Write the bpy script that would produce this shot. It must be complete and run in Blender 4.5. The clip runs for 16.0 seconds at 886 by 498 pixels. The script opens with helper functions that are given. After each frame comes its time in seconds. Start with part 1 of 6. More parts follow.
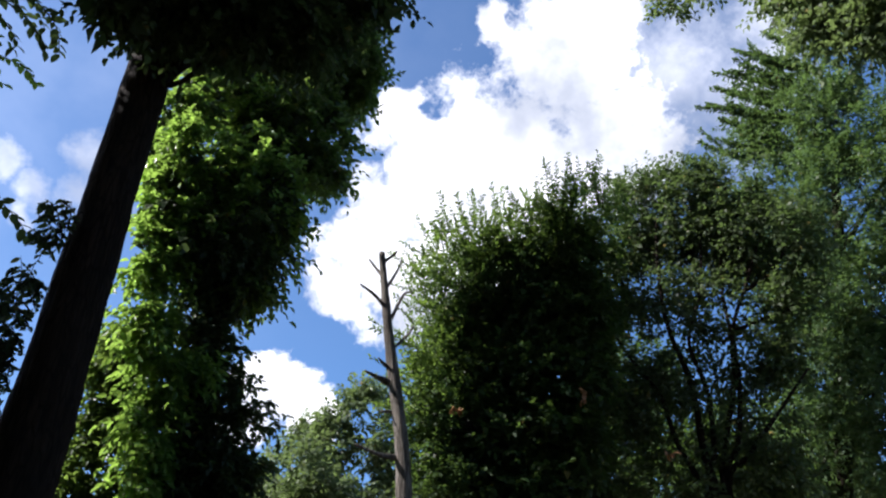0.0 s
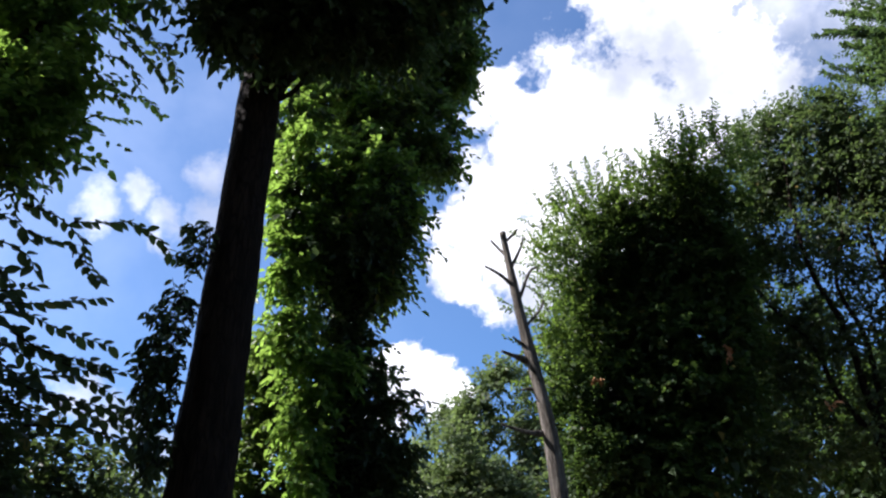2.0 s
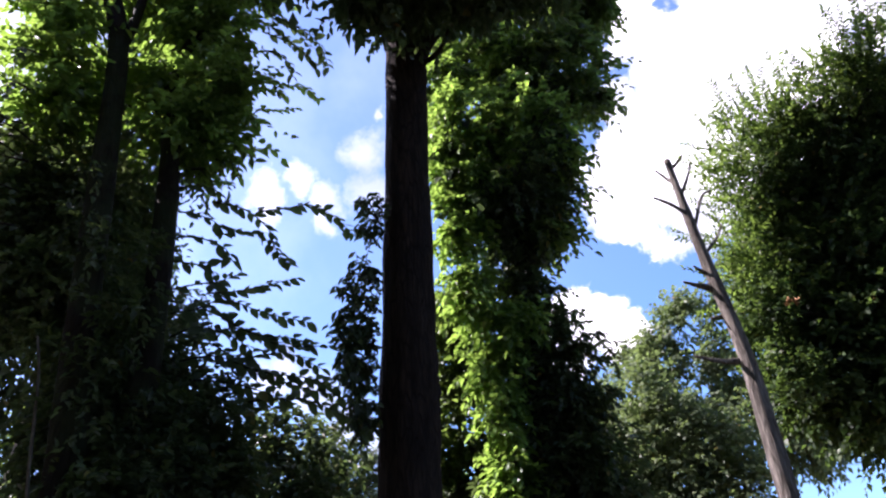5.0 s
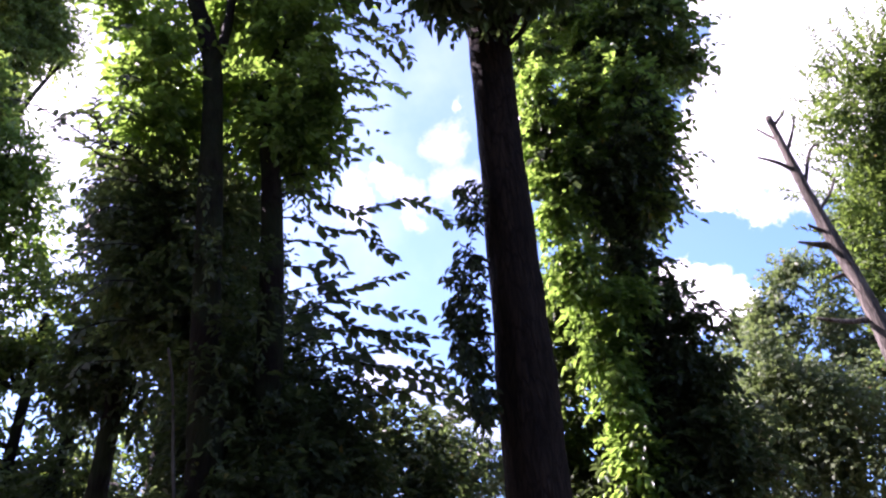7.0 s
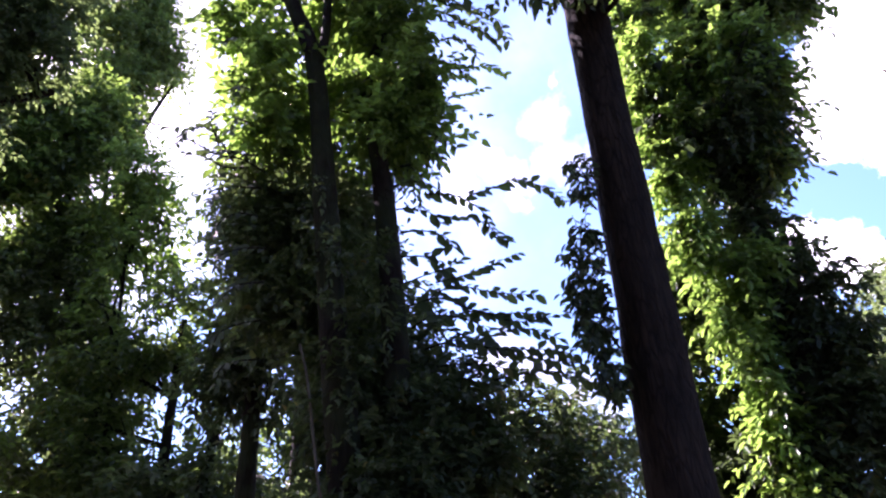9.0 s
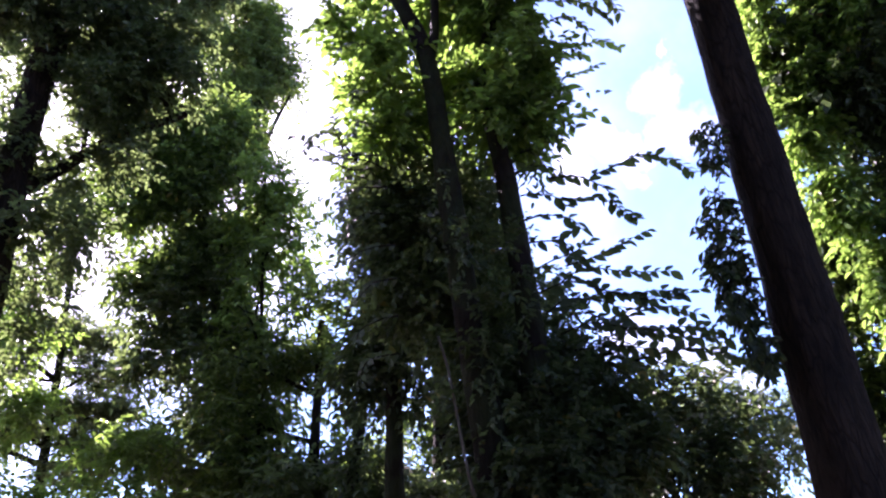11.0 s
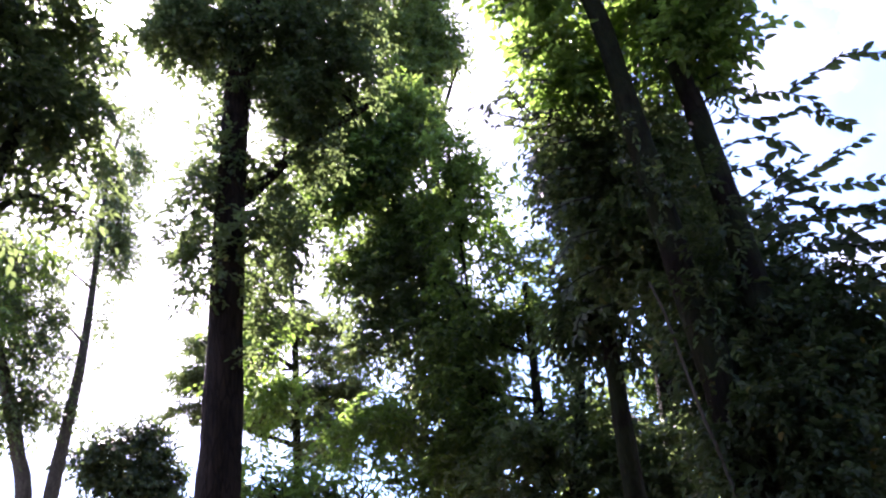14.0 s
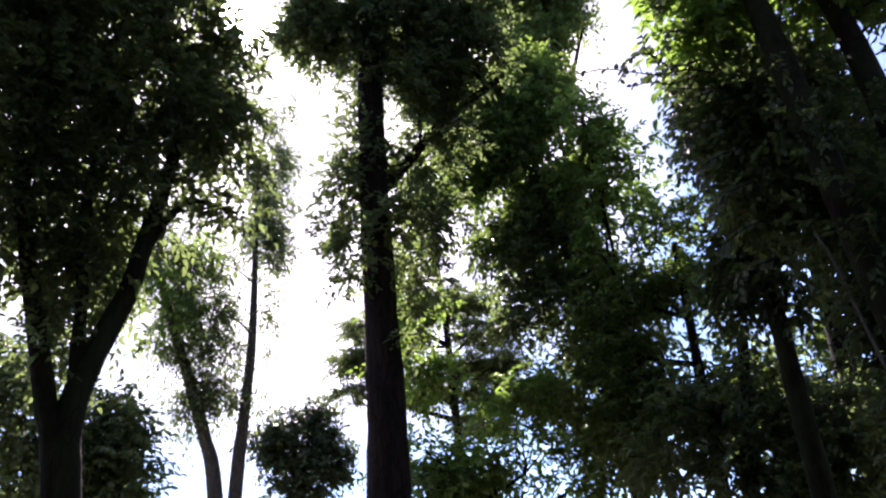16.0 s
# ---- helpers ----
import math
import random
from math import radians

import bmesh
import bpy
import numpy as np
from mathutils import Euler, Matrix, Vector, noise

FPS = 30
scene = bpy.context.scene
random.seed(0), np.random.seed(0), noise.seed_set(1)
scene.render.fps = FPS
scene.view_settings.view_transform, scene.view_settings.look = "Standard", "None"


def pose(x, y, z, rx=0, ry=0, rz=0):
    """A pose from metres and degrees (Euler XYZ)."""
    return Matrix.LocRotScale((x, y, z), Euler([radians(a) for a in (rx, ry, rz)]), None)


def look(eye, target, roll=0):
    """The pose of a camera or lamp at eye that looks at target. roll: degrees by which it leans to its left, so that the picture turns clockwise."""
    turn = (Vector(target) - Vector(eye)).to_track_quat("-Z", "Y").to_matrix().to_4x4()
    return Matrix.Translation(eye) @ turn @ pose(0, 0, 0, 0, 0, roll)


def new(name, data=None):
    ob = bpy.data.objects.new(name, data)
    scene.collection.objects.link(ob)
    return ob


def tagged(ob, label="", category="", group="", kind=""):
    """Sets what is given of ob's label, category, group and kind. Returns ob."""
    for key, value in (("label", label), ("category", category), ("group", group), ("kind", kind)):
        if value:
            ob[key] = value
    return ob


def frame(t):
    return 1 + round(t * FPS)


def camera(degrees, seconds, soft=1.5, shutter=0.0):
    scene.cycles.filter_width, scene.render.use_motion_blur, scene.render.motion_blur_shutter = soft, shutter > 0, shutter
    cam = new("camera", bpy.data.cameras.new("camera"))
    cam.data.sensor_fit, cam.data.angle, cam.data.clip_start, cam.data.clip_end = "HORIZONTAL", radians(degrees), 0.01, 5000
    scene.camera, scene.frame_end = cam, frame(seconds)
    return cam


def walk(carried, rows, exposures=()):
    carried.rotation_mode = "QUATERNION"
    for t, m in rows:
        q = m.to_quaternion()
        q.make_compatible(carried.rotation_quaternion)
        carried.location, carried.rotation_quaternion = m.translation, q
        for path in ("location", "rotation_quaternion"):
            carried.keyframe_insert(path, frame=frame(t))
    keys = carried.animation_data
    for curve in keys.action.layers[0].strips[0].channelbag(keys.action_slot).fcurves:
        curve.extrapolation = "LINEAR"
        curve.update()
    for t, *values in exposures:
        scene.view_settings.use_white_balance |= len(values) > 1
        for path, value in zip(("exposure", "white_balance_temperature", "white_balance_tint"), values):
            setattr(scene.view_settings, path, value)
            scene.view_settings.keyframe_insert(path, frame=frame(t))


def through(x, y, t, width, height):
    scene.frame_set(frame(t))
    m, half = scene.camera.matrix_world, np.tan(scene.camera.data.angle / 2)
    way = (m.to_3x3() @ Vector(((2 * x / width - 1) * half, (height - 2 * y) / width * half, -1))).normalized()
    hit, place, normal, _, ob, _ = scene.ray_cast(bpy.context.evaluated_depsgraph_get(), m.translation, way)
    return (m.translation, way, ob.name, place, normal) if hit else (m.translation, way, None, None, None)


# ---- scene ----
cam = camera(59.2, 16.0, soft=2.25)
PATH = [
    (0, (0.027, 0.026, 1.560), (0.007, 1.680, 2.684), -1.7),
    (0.5, (0.002, 0.023, 1.567), (-0.105, 1.681, 2.681), -2.0),
    (1, (-0.026, 0.019, 1.568), (-0.210, 1.673, 2.678), -2.1),
    (1.5, (-0.050, 0.020, 1.560), (-0.301, 1.669, 2.664), -2.8),
    (2, (-0.068, 0.018, 1.551), (-0.387, 1.662, 2.644), -3.3),
    (2.5, (-0.085, 0.015, 1.543), (-0.473, 1.651, 2.626), -3.1),
    (3, (-0.099, 0.012, 1.531), (-0.550, 1.642, 2.599), -3.3),
    (3.5, (-0.116, 0.017, 1.525), (-0.621, 1.641, 2.577), -3.5),
    (4, (-0.142, 0.015, 1.523), (-0.722, 1.628, 2.554), -3.6),
    (4.5, (-0.173, 0.010, 1.525), (-0.829, 1.602, 2.543), -3.8),
    (6.8, (-0.363, -0.013, 1.539), (-1.275, 1.456, 2.544), -5.5),
    (7, (-0.367, -0.014, 1.537), (-1.297, 1.444, 2.541), -5.5),
    (7.5, (-0.374, -0.015, 1.534), (-1.357, 1.408, 2.539), -5.4),
    (8, (-0.387, -0.015, 1.534), (-1.430, 1.365, 2.538), -5.5),
    (8.5, (-0.404, -0.032, 1.535), (-1.495, 1.316, 2.531), -5.9),
    (9, (-0.424, -0.049, 1.540), (-1.582, 1.247, 2.531), -5.7),
    (11.5, (-0.506, -0.148, 1.548), (-1.911, 0.881, 2.531), -5.5),
    (12, (-0.505, -0.160, 1.548), (-1.954, 0.818, 2.519), -5.7),
    (12.5, (-0.503, -0.168, 1.552), (-2.007, 0.734, 2.514), -6.0),
    (13, (-0.500, -0.186, 1.553), (-2.046, 0.642, 2.513), -6.2),
    (13.5, (-0.501, -0.212, 1.551), (-2.090, 0.542, 2.502), -6.4),
    (14, (-0.502, -0.228, 1.552), (-2.137, 0.438, 2.493), -6.5),
    (14.5, (-0.505, -0.239, 1.556), (-2.168, 0.359, 2.493), -7.0),
    (15, (-0.504, -0.250, 1.559), (-2.200, 0.243, 2.497), -6.6),
    (15.5, (-0.503, -0.269, 1.563), (-2.231, 0.138, 2.483), -6.5),
    (16, (-0.502, -0.297, 1.565), (-2.251, 0.028, 2.478), -6.0),
]
EXPOSURES = [(0.0, 1.28, 6080, 16), (3.0, 1.5, 6080, 20), (4.5, 1.86, 6100, 28), (7.0, 2.46, 6080, 48), (9.0, 2.74, 5980, 50), (12.0, 2.82, 5980, 48), (13.0, 3.05, 5980, 46), (14.0, 3.0, 6000, 45), (15.0, 2.6, 6120, 44), (16.0, 2.1, 6200, 39)]
walk(cam, [(t, look(eye, target, roll)) for t, eye, target, roll in PATH], EXPOSURES)

# world, sun and exposure
SKY, CLOUD = 0.1, 7.0
SUN = Vector((-0.722, -0.075, 0.688)).normalized()


def node(tree, kind, inputs=(), operation=""):
    n = tree.nodes.new(kind)
    if operation:
        n.operation = operation
    for i, v in enumerate(inputs):
        if v is None:
            continue
        if hasattr(v, "links") or hasattr(v, "is_linked"):
            tree.links.new(v, n.inputs[i])
        else:
            n.inputs[i].default_value = v
    return n


def sums(tree, op, a, b=None, c=None):
    return node(tree, "ShaderNodeMath", (a, b, c), operation=op).outputs[0]


def vsum(tree, op, a, b):
    return node(tree, "ShaderNodeVectorMath", (a, b), operation=op).outputs


def span(tree, value, a, b, lo=0.0, hi=1.0):
    n = node(tree, "ShaderNodeMapRange", (value, a, b, lo, hi))
    n.interpolation_type = "SMOOTHSTEP"
    return n.outputs[0]


def blend(tree, fac, a, b):
    n = tree.nodes.new("ShaderNodeMix")
    n.data_type = "RGBA"
    for socket, v in zip((n.inputs[0], n.inputs[6], n.inputs[7]), (fac, a, b)):
        if hasattr(v, "is_linked"):
            tree.links.new(v, socket)
        else:
            socket.default_value = v
    return n.outputs[2]


world = bpy.data.worlds.new("sky")
scene.world = world
world.use_nodes = True
wt = world.node_tree
wt.nodes.clear()
air = node(wt, "ShaderNodeTexSky")
air.sky_type, air.sun_disc = "NISHITA", False
air.sun_elevation, air.sun_rotation = math.asin(SUN.z), math.atan2(SUN.x, SUN.y)
air.air_density, air.dust_density, air.ozone_density = 1.0, 0.15, 5.0
way_in = node(wt, "ShaderNodeTexCoord").outputs["Generated"]
# clouds: each a bank of puffs (x, y, z of the direction, radius in radians), their edges torn by noise
BANK = [
    (0.149, 0.670, 0.727, 0.098), (0.077, 0.761, 0.644, 0.129), (-0.016, 0.765, 0.643, 0.086), (-0.046, 0.726, 0.686, 0.043),
    (0.007, 0.740, 0.672, 0.043), (0.067, 0.635, 0.769, 0.029), (-0.087, 0.797, 0.598, 0.069), (-0.131, 0.813, 0.567, 0.040),
    (-0.150, 0.838, 0.525, 0.043), (-0.058, 0.856, 0.514, 0.079), (0.210, 0.736, 0.644, 0.105), (0.189, 0.621, 0.760, 0.075),
    (0.038, 0.823, 0.567, 0.109), (0.2, 0.545, 0.814, 0.097),
]
THIN_BANK = [(0.268, 0.675, 0.687, 0.102), (0.342, 0.675, 0.654, 0.087), (0.367, 0.613, 0.699, 0.058)]
LOW_CLOUD = [(-0.234, 0.882, 0.408, 0.049), (-0.201, 0.892, 0.404, 0.046), (-0.177, 0.909, 0.377, 0.035), (-0.260, 0.892, 0.369, 0.041)]
SMALL_CLOUDS = [
    (-0.528, 0.634, 0.566, 0.030), (-0.485, 0.655, 0.579, 0.029), (-0.459, 0.684, 0.567, 0.030), (-0.402, 0.681, 0.612, 0.034),
    (-0.408, 0.711, 0.573, 0.042), (-0.378, 0.663, 0.646, 0.014), (-0.479, 0.695, 0.537, 0.020), (-0.577, 0.729, 0.368, 0.039),
    (-0.542, 0.768, 0.341, 0.039), (-0.518, 0.798, 0.308, 0.035), (-0.495, 0.825, 0.271, 0.028), (-0.745, 0.299, 0.597, 0.087),
]
warp = None
for scale, reach in ((11.0, 0.07), (34.0, 0.035)):
    swirl = node(wt, "ShaderNodeTexNoise", (way_in, None, scale, 4.0, 0.55)).outputs["Color"]
    n = node(wt, "ShaderNodeVectorMath", (vsum(wt, "SUBTRACT", swirl, (0.5, 0.5, 0.5))[0],), operation="SCALE")
    n.inputs["Scale"].default_value = reach
    warp = n.outputs[0] if warp is None else vsum(wt, "ADD", warp, n.outputs[0])[0]
bent = vsum(wt, "ADD", way_in, warp)[0]
billow = node(wt, "ShaderNodeTexNoise", (way_in, None, 21.0, 8.0, 0.62)).outputs[0]
wisp = node(wt, "ShaderNodeTexNoise", (bent, None, 70.0, 6.0, 0.65)).outputs[0]
tear = sums(wt, "ADD", sums(wt, "MULTIPLY_ADD", billow, 1.5, -0.75), sums(wt, "MULTIPLY_ADD", wisp, 0.5, -0.25))


def cloud(puffs, low, high, top):
    deep = None
    for x, y, z, r in puffs:
        inside = sums(wt, "MULTIPLY_ADD", vsum(wt, "DISTANCE", bent, tuple(Vector((x, y, z)).normalized()))[1], -1.0 / r, 1.0)
        deep = inside if deep is None else sums(wt, "MAXIMUM", deep, inside)
    return span(wt, sums(wt, "ADD", deep, tear), low, high, 0.0, top)


mask = cloud(BANK, -0.1, 0.4, 1.0)
for puffs, low, high, top in ((THIN_BANK, -0.4, 1.0, 0.55), (LOW_CLOUD, -0.05, 0.3, 1.0), (SMALL_CLOUDS, -0.3, 0.75, 0.62)):
    mask = sums(wt, "MAXIMUM", mask, cloud(puffs, low, high, top))
# loose cloud over the rest of the sky, and the white haze round the sun
rest = node(wt, "ShaderNodeTexNoise", (way_in, None, 2.3, 6.0, 0.55)).outputs[0]
south = span(wt, vsum(wt, "DOT_PRODUCT", way_in, (0.0, 1.0, 0.0))[1], 0.1, -0.3)
mask = sums(wt, "MAXIMUM", mask, sums(wt, "MULTIPLY", span(wt, rest, 0.52, 0.66), south))
near_sun = vsum(wt, "DOT_PRODUCT", way_in, tuple(SUN))[1]
haze = span(wt, near_sun, math.cos(radians(37)), math.cos(radians(20)), 0.0, 0.97)
veil_sun = span(wt, near_sun, math.cos(radians(74)), math.cos(radians(34)), 0.0, 0.12)
mask = sums(wt, "MAXIMUM", mask, sums(wt, "MAXIMUM", haze, veil_sun))
shade = node(wt, "ShaderNodeTexNoise", (way_in, None, 6.0, 5.0, 0.55)).outputs[0]
white = blend(wt, span(wt, shade, 0.36, 0.66), (CLOUD * 0.42, CLOUD * 0.45, CLOUD * 0.50, 1), (CLOUD, CLOUD, CLOUD * 0.99, 1))
glow = span(wt, near_sun, math.cos(radians(2.2)), math.cos(radians(0.5)), 0.0, 300.0)
air_tone = vsum(wt, "MULTIPLY", air.outputs[0], (0.66, 0.76, 0.79))[0]
light = blend(wt, mask, air_tone, white)
bright = node(wt, "ShaderNodeVectorMath", (light, None), operation="ADD")
wt.links.new(glow, bright.inputs[1])
back = node(wt, "ShaderNodeBackground", (bright.outputs[0], SKY))
wt.links.new(back.outputs[0], node(wt, "ShaderNodeOutputWorld").inputs[0])

sun = new("sun", bpy.data.lights.new("sun", "SUN"))
sun.data.energy, sun.data.angle, sun.data.color = 5.0, radians(0.53), (1.0, 0.95, 0.86)
sun.matrix_world = look((-40, -6, 40), Vector((-40, -6, 40)) - SUN)


# materials
def leaf_material(name, dark, fresh, through, gloss=0.35, share=0.45):
    m = bpy.data.materials.new(name)
    m.use_nodes = True
    t = m.node_tree
    t.nodes.clear()
    rnd = sums(t, "FRACT", sums(t, "ADD", node(t, "ShaderNodeNewGeometry").outputs["Random Per Island"], node(t, "ShaderNodeObjectInfo").outputs["Random"]))
    at = node(t, "ShaderNodeTexCoord").outputs["Object"]
    patch = node(t, "ShaderNodeTexNoise", (at, None, 1.3, 3.0, 0.6)).outputs[0]
    vein = node(t, "ShaderNodeTexNoise", (at, None, 60.0, 3.0, 0.6)).outputs[0]
    age = sums(t, "ADD", sums(t, "MULTIPLY", rnd, 0.65), sums(t, "MULTIPLY_ADD", patch, 1.3, -0.45))
    colour = blend(t, span(t, age, 0.1, 1.0), (*dark, 1), (*fresh, 1))
    yellow = span(t, rnd, 0.982, 0.995)
    colour = blend(t, yellow, colour, (0.20, 0.13, 0.03, 1))
    colour = blend(t, span(t, vein, 0.35, 0.7, 0.0, 0.3), colour, (*[c * 1.5 for c in fresh], 1))
    lit = blend(t, span(t, age, 0.1, 1.0), (*[c * 0.6 for c in through], 1), (*through, 1))
    p = node(t, "ShaderNodeBsdfPrincipled")
    t.links.new(colour, p.inputs["Base Color"])
    p.inputs["Roughness"].default_value = gloss
    p.inputs["Specular IOR Level"].default_value = 0.25
    tr = node(t, "ShaderNodeBsdfTranslucent", (lit,))
    mix = node(t, "ShaderNodeMixShader", (share,))
    t.links.new(p.outputs[0], mix.inputs[1])
    t.links.new(tr.outputs[0], mix.inputs[2])
    t.links.new(mix.outputs[0], node(t, "ShaderNodeOutputMaterial").inputs[0])
    return m


def bark_material(name, dark, pale, grain=9.0, stretch=0.18, depth=0.5, moss=0.0):
    m = bpy.data.materials.new(name)
    m.use_nodes = True
    t = m.node_tree
    p = t.nodes["Principled BSDF"]
    at = node(t, "ShaderNodeTexCoord").outputs["Object"]
    long = vsum(t, "MULTIPLY", at, (1.0, 1.0, stretch))[0]
    ridge = node(t, "ShaderNodeTexNoise", (long, None, grain, 8.0, 0.7)).outputs[0]
    cells = node(t, "ShaderNodeTexVoronoi", (long, None, grain * 1.6))
    cells.feature = "DISTANCE_TO_EDGE"
    crack = cells.outputs[0]
    stain = node(t, "ShaderNodeTexNoise", (at, None, 1.7, 5.0, 0.6)).outputs[0]
    tone = sums(t, "MULTIPLY", span(t, ridge, 0.25, 0.75), span(t, crack, 0.0, 0.12, 0.35, 1.0))
    colour = blend(t, tone, (*dark, 1), (*pale, 1))
    colour = blend(t, span(t, stain, 0.5, 0.68, 0.0, 0.55), colour, (*[0.5 * (a + b) * 1.25 for a, b in zip(dark, pale)], 1))
    if moss:
        colour = blend(t, span(t, stain, 0.62, 0.42, 0.0, moss), colour, (0.05, 0.075, 0.025, 1))
    t.links.new(colour, p.inputs["Base Color"])
    p.inputs["Roughness"].default_value = 0.9
    p.inputs["Specular IOR Level"].default_value = 0.08
    bump = node(t, "ShaderNodeBump", (depth, 0.03))
    t.links.new(tone, bump.inputs["Height"])
    t.links.new(bump.outputs[0], p.inputs["Normal"])
    return m


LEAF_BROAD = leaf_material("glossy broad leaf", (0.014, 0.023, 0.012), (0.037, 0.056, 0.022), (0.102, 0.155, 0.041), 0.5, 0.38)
# Lighter, more see-through copy of the broad leaf, painting light into back-lit crowns.
LEAF_BROAD_LIT = leaf_material("broad leaf lightened as if back-lit", (0.024, 0.039, 0.021), (0.057, 0.085, 0.036), (0.205, 0.290, 0.081), 0.42, 0.43)
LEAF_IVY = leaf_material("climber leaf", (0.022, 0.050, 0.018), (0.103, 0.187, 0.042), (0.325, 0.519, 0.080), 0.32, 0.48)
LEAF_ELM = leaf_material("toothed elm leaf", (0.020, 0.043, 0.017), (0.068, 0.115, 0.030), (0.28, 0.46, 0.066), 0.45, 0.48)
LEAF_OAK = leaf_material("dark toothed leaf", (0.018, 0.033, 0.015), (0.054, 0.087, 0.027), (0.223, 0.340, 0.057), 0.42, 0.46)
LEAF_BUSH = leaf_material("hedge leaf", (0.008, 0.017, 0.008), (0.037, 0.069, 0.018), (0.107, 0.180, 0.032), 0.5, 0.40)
# Sunlit copy of the hedge leaf above, whose darker colour stands for shade.
LEAF_BUSH_LIT = leaf_material("hedge leaf lightened as sunlit", (0.017, 0.034, 0.013), (0.064, 0.108, 0.029), (0.23, 0.36, 0.057), 0.5, 0.43)
LEAF_GREY = leaf_material("grey green leaf", (0.036, 0.054, 0.026), (0.096, 0.126, 0.054), (0.19, 0.27, 0.078), 0.5, 0.42)
LEAF_CONE = leaf_material("soft conifer frond", (0.018, 0.038, 0.017), (0.054, 0.094, 0.034), (0.15, 0.25, 0.06), 0.5, 0.36)
LEAF_OLIVE = leaf_material("dull olive leaf", (0.018, 0.029, 0.014), (0.055, 0.076, 0.031), (0.130, 0.200, 0.052), 0.5, 0.42)
LEAF_DEAD = leaf_material("withered leaf", (0.22, 0.10, 0.05), (0.42, 0.22, 0.11), (0.35, 0.18, 0.08), 0.7, 0.3)
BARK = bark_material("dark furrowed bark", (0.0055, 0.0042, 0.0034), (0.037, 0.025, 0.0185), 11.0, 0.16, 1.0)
# Darker bark with some moss; the shade on trunks is put into its colour.
BARK_DARK = bark_material("shaded mossy bark", (0.005, 0.0040, 0.0032), (0.019, 0.0135, 0.0098), 10.0, 0.2, 0.6, 0.2)
BARK_PALE = bark_material("pale smooth bark", (0.09, 0.075, 0.06), (0.22, 0.19, 0.15), 6.0, 0.35, 0.3)
BARK_VINE = bark_material("dull grey vine bark", (0.04, 0.034, 0.026), (0.11, 0.095, 0.075), 14.0, 0.3, 0.3)
DEADWOOD = bark_material("weathered dead wood", (0.030, 0.026, 0.022), (0.20, 0.178, 0.155), 9.0, 0.12, 0.9)


# shapes
def curve(points, steps):
    """Smooth points through a few given ones (Catmull-Rom)."""
    p = np.array(points, float)
    if len(p) == 2:
        p = np.array([p[0], p.mean(0), p[1]])
    q = np.vstack([2 * p[0] - p[1], p, 2 * p[-1] - p[-2]])
    out = []
    for i in range(len(p) - 1):
        a, b, c, d = q[i:i + 4]
        for s in np.arange(steps) / steps:
            out.append(0.5 * (2 * b + (c - a) * s + (2 * a - 5 * b + 4 * c - d) * s ** 2 + (3 * b - a - 3 * c + d) * s ** 3))
    out.append(p[-1])
    return np.array(out)


def tube(points, r0, r1, steps=8, sides=14, rough=0.06, seed=0, flare=0.0):
    """A tapered, slightly uneven limb along a curve: vertices and faces."""
    rng = np.random.default_rng(seed)
    c = curve(points, steps)
    n = len(c)
    t = np.gradient(c, axis=0)
    t /= np.linalg.norm(t, axis=1)[:, None] + 1e-9
    side = np.cross(t, (0.31, 0.95, 0.05))
    side /= np.linalg.norm(side, axis=1)[:, None] + 1e-9
    other = np.cross(t, side)
    s = np.linspace(0, 1, n)
    r = r0 + (r1 - r0) * s ** 0.85 + flare * np.exp(-s * n / 2.2)
    a = np.linspace(0, 2 * math.pi, sides, endpoint=False)
    ph = rng.uniform(0, 6.28, 4)
    lump = 1 + rough * (np.sin(3 * a[None] + ph[0] + 2.3 * s[:, None]) * 0.6 + np.sin(5 * a[None] + ph[1] - 5 * s[:, None]) * 0.4
                        + np.sin(9 * s[:, None] * 3.1 + ph[2] + 2 * a[None]) * 0.5 + rng.normal(0, 0.35, (n, sides)))
    v = c[:, None] + (r[:, None] * lump)[..., None] * (np.cos(a)[None, :, None] * side[:, None] + np.sin(a)[None, :, None] * other[:, None])
    v = np.vstack([v.reshape(-1, 3), c[:1], c[-1:]])
    f = []
    for i in range(n - 1):
        for j in range(sides):
            k = (j + 1) % sides
            f.append((i * sides + j, i * sides + k, (i + 1) * sides + k, (i + 1) * sides + j))
    for j in range(sides):
        k = (j + 1) % sides
        f.append((n * sides, k, j))
        f.append((n * sides + 1, (n - 1) * sides + j, (n - 1) * sides + k))
    return v, f


def mesh_of(name, pieces, material, smooth=True):
    """One mesh from several (vertices, faces)."""
    verts, faces, base = [], [], 0
    for v, f in pieces:
        verts.append(np.asarray(v))
        faces += [tuple(i + base for i in face) for face in f]
        base += len(v)
    me = bpy.data.meshes.new(name)
    me.from_pydata(np.vstack(verts).tolist(), [], faces)
    me.materials.append(material)
    if smooth:
        me.polygons.foreach_set("use_smooth", [True] * len(me.polygons))
    me.update()
    return me


def quads_mesh(name, verts, quads, material):
    """A mesh from arrays of vertices and four-cornered faces, built in one go."""
    me = bpy.data.meshes.new(name)
    me.vertices.add(len(verts))
    me.vertices.foreach_set("co", verts.astype(np.float32).ravel())
    me.loops.add(quads.size)
    me.loops.foreach_set("vertex_index", quads.astype(np.int32).ravel())
    me.polygons.add(len(quads))
    me.polygons.foreach_set("loop_start", np.arange(0, quads.size, 4, dtype=np.int32))
    me.materials.append(material)
    me.update(calc_edges=True)
    return me


def unit(a):
    return a / (np.linalg.norm(a, axis=-1, keepdims=True) + 1e-9)


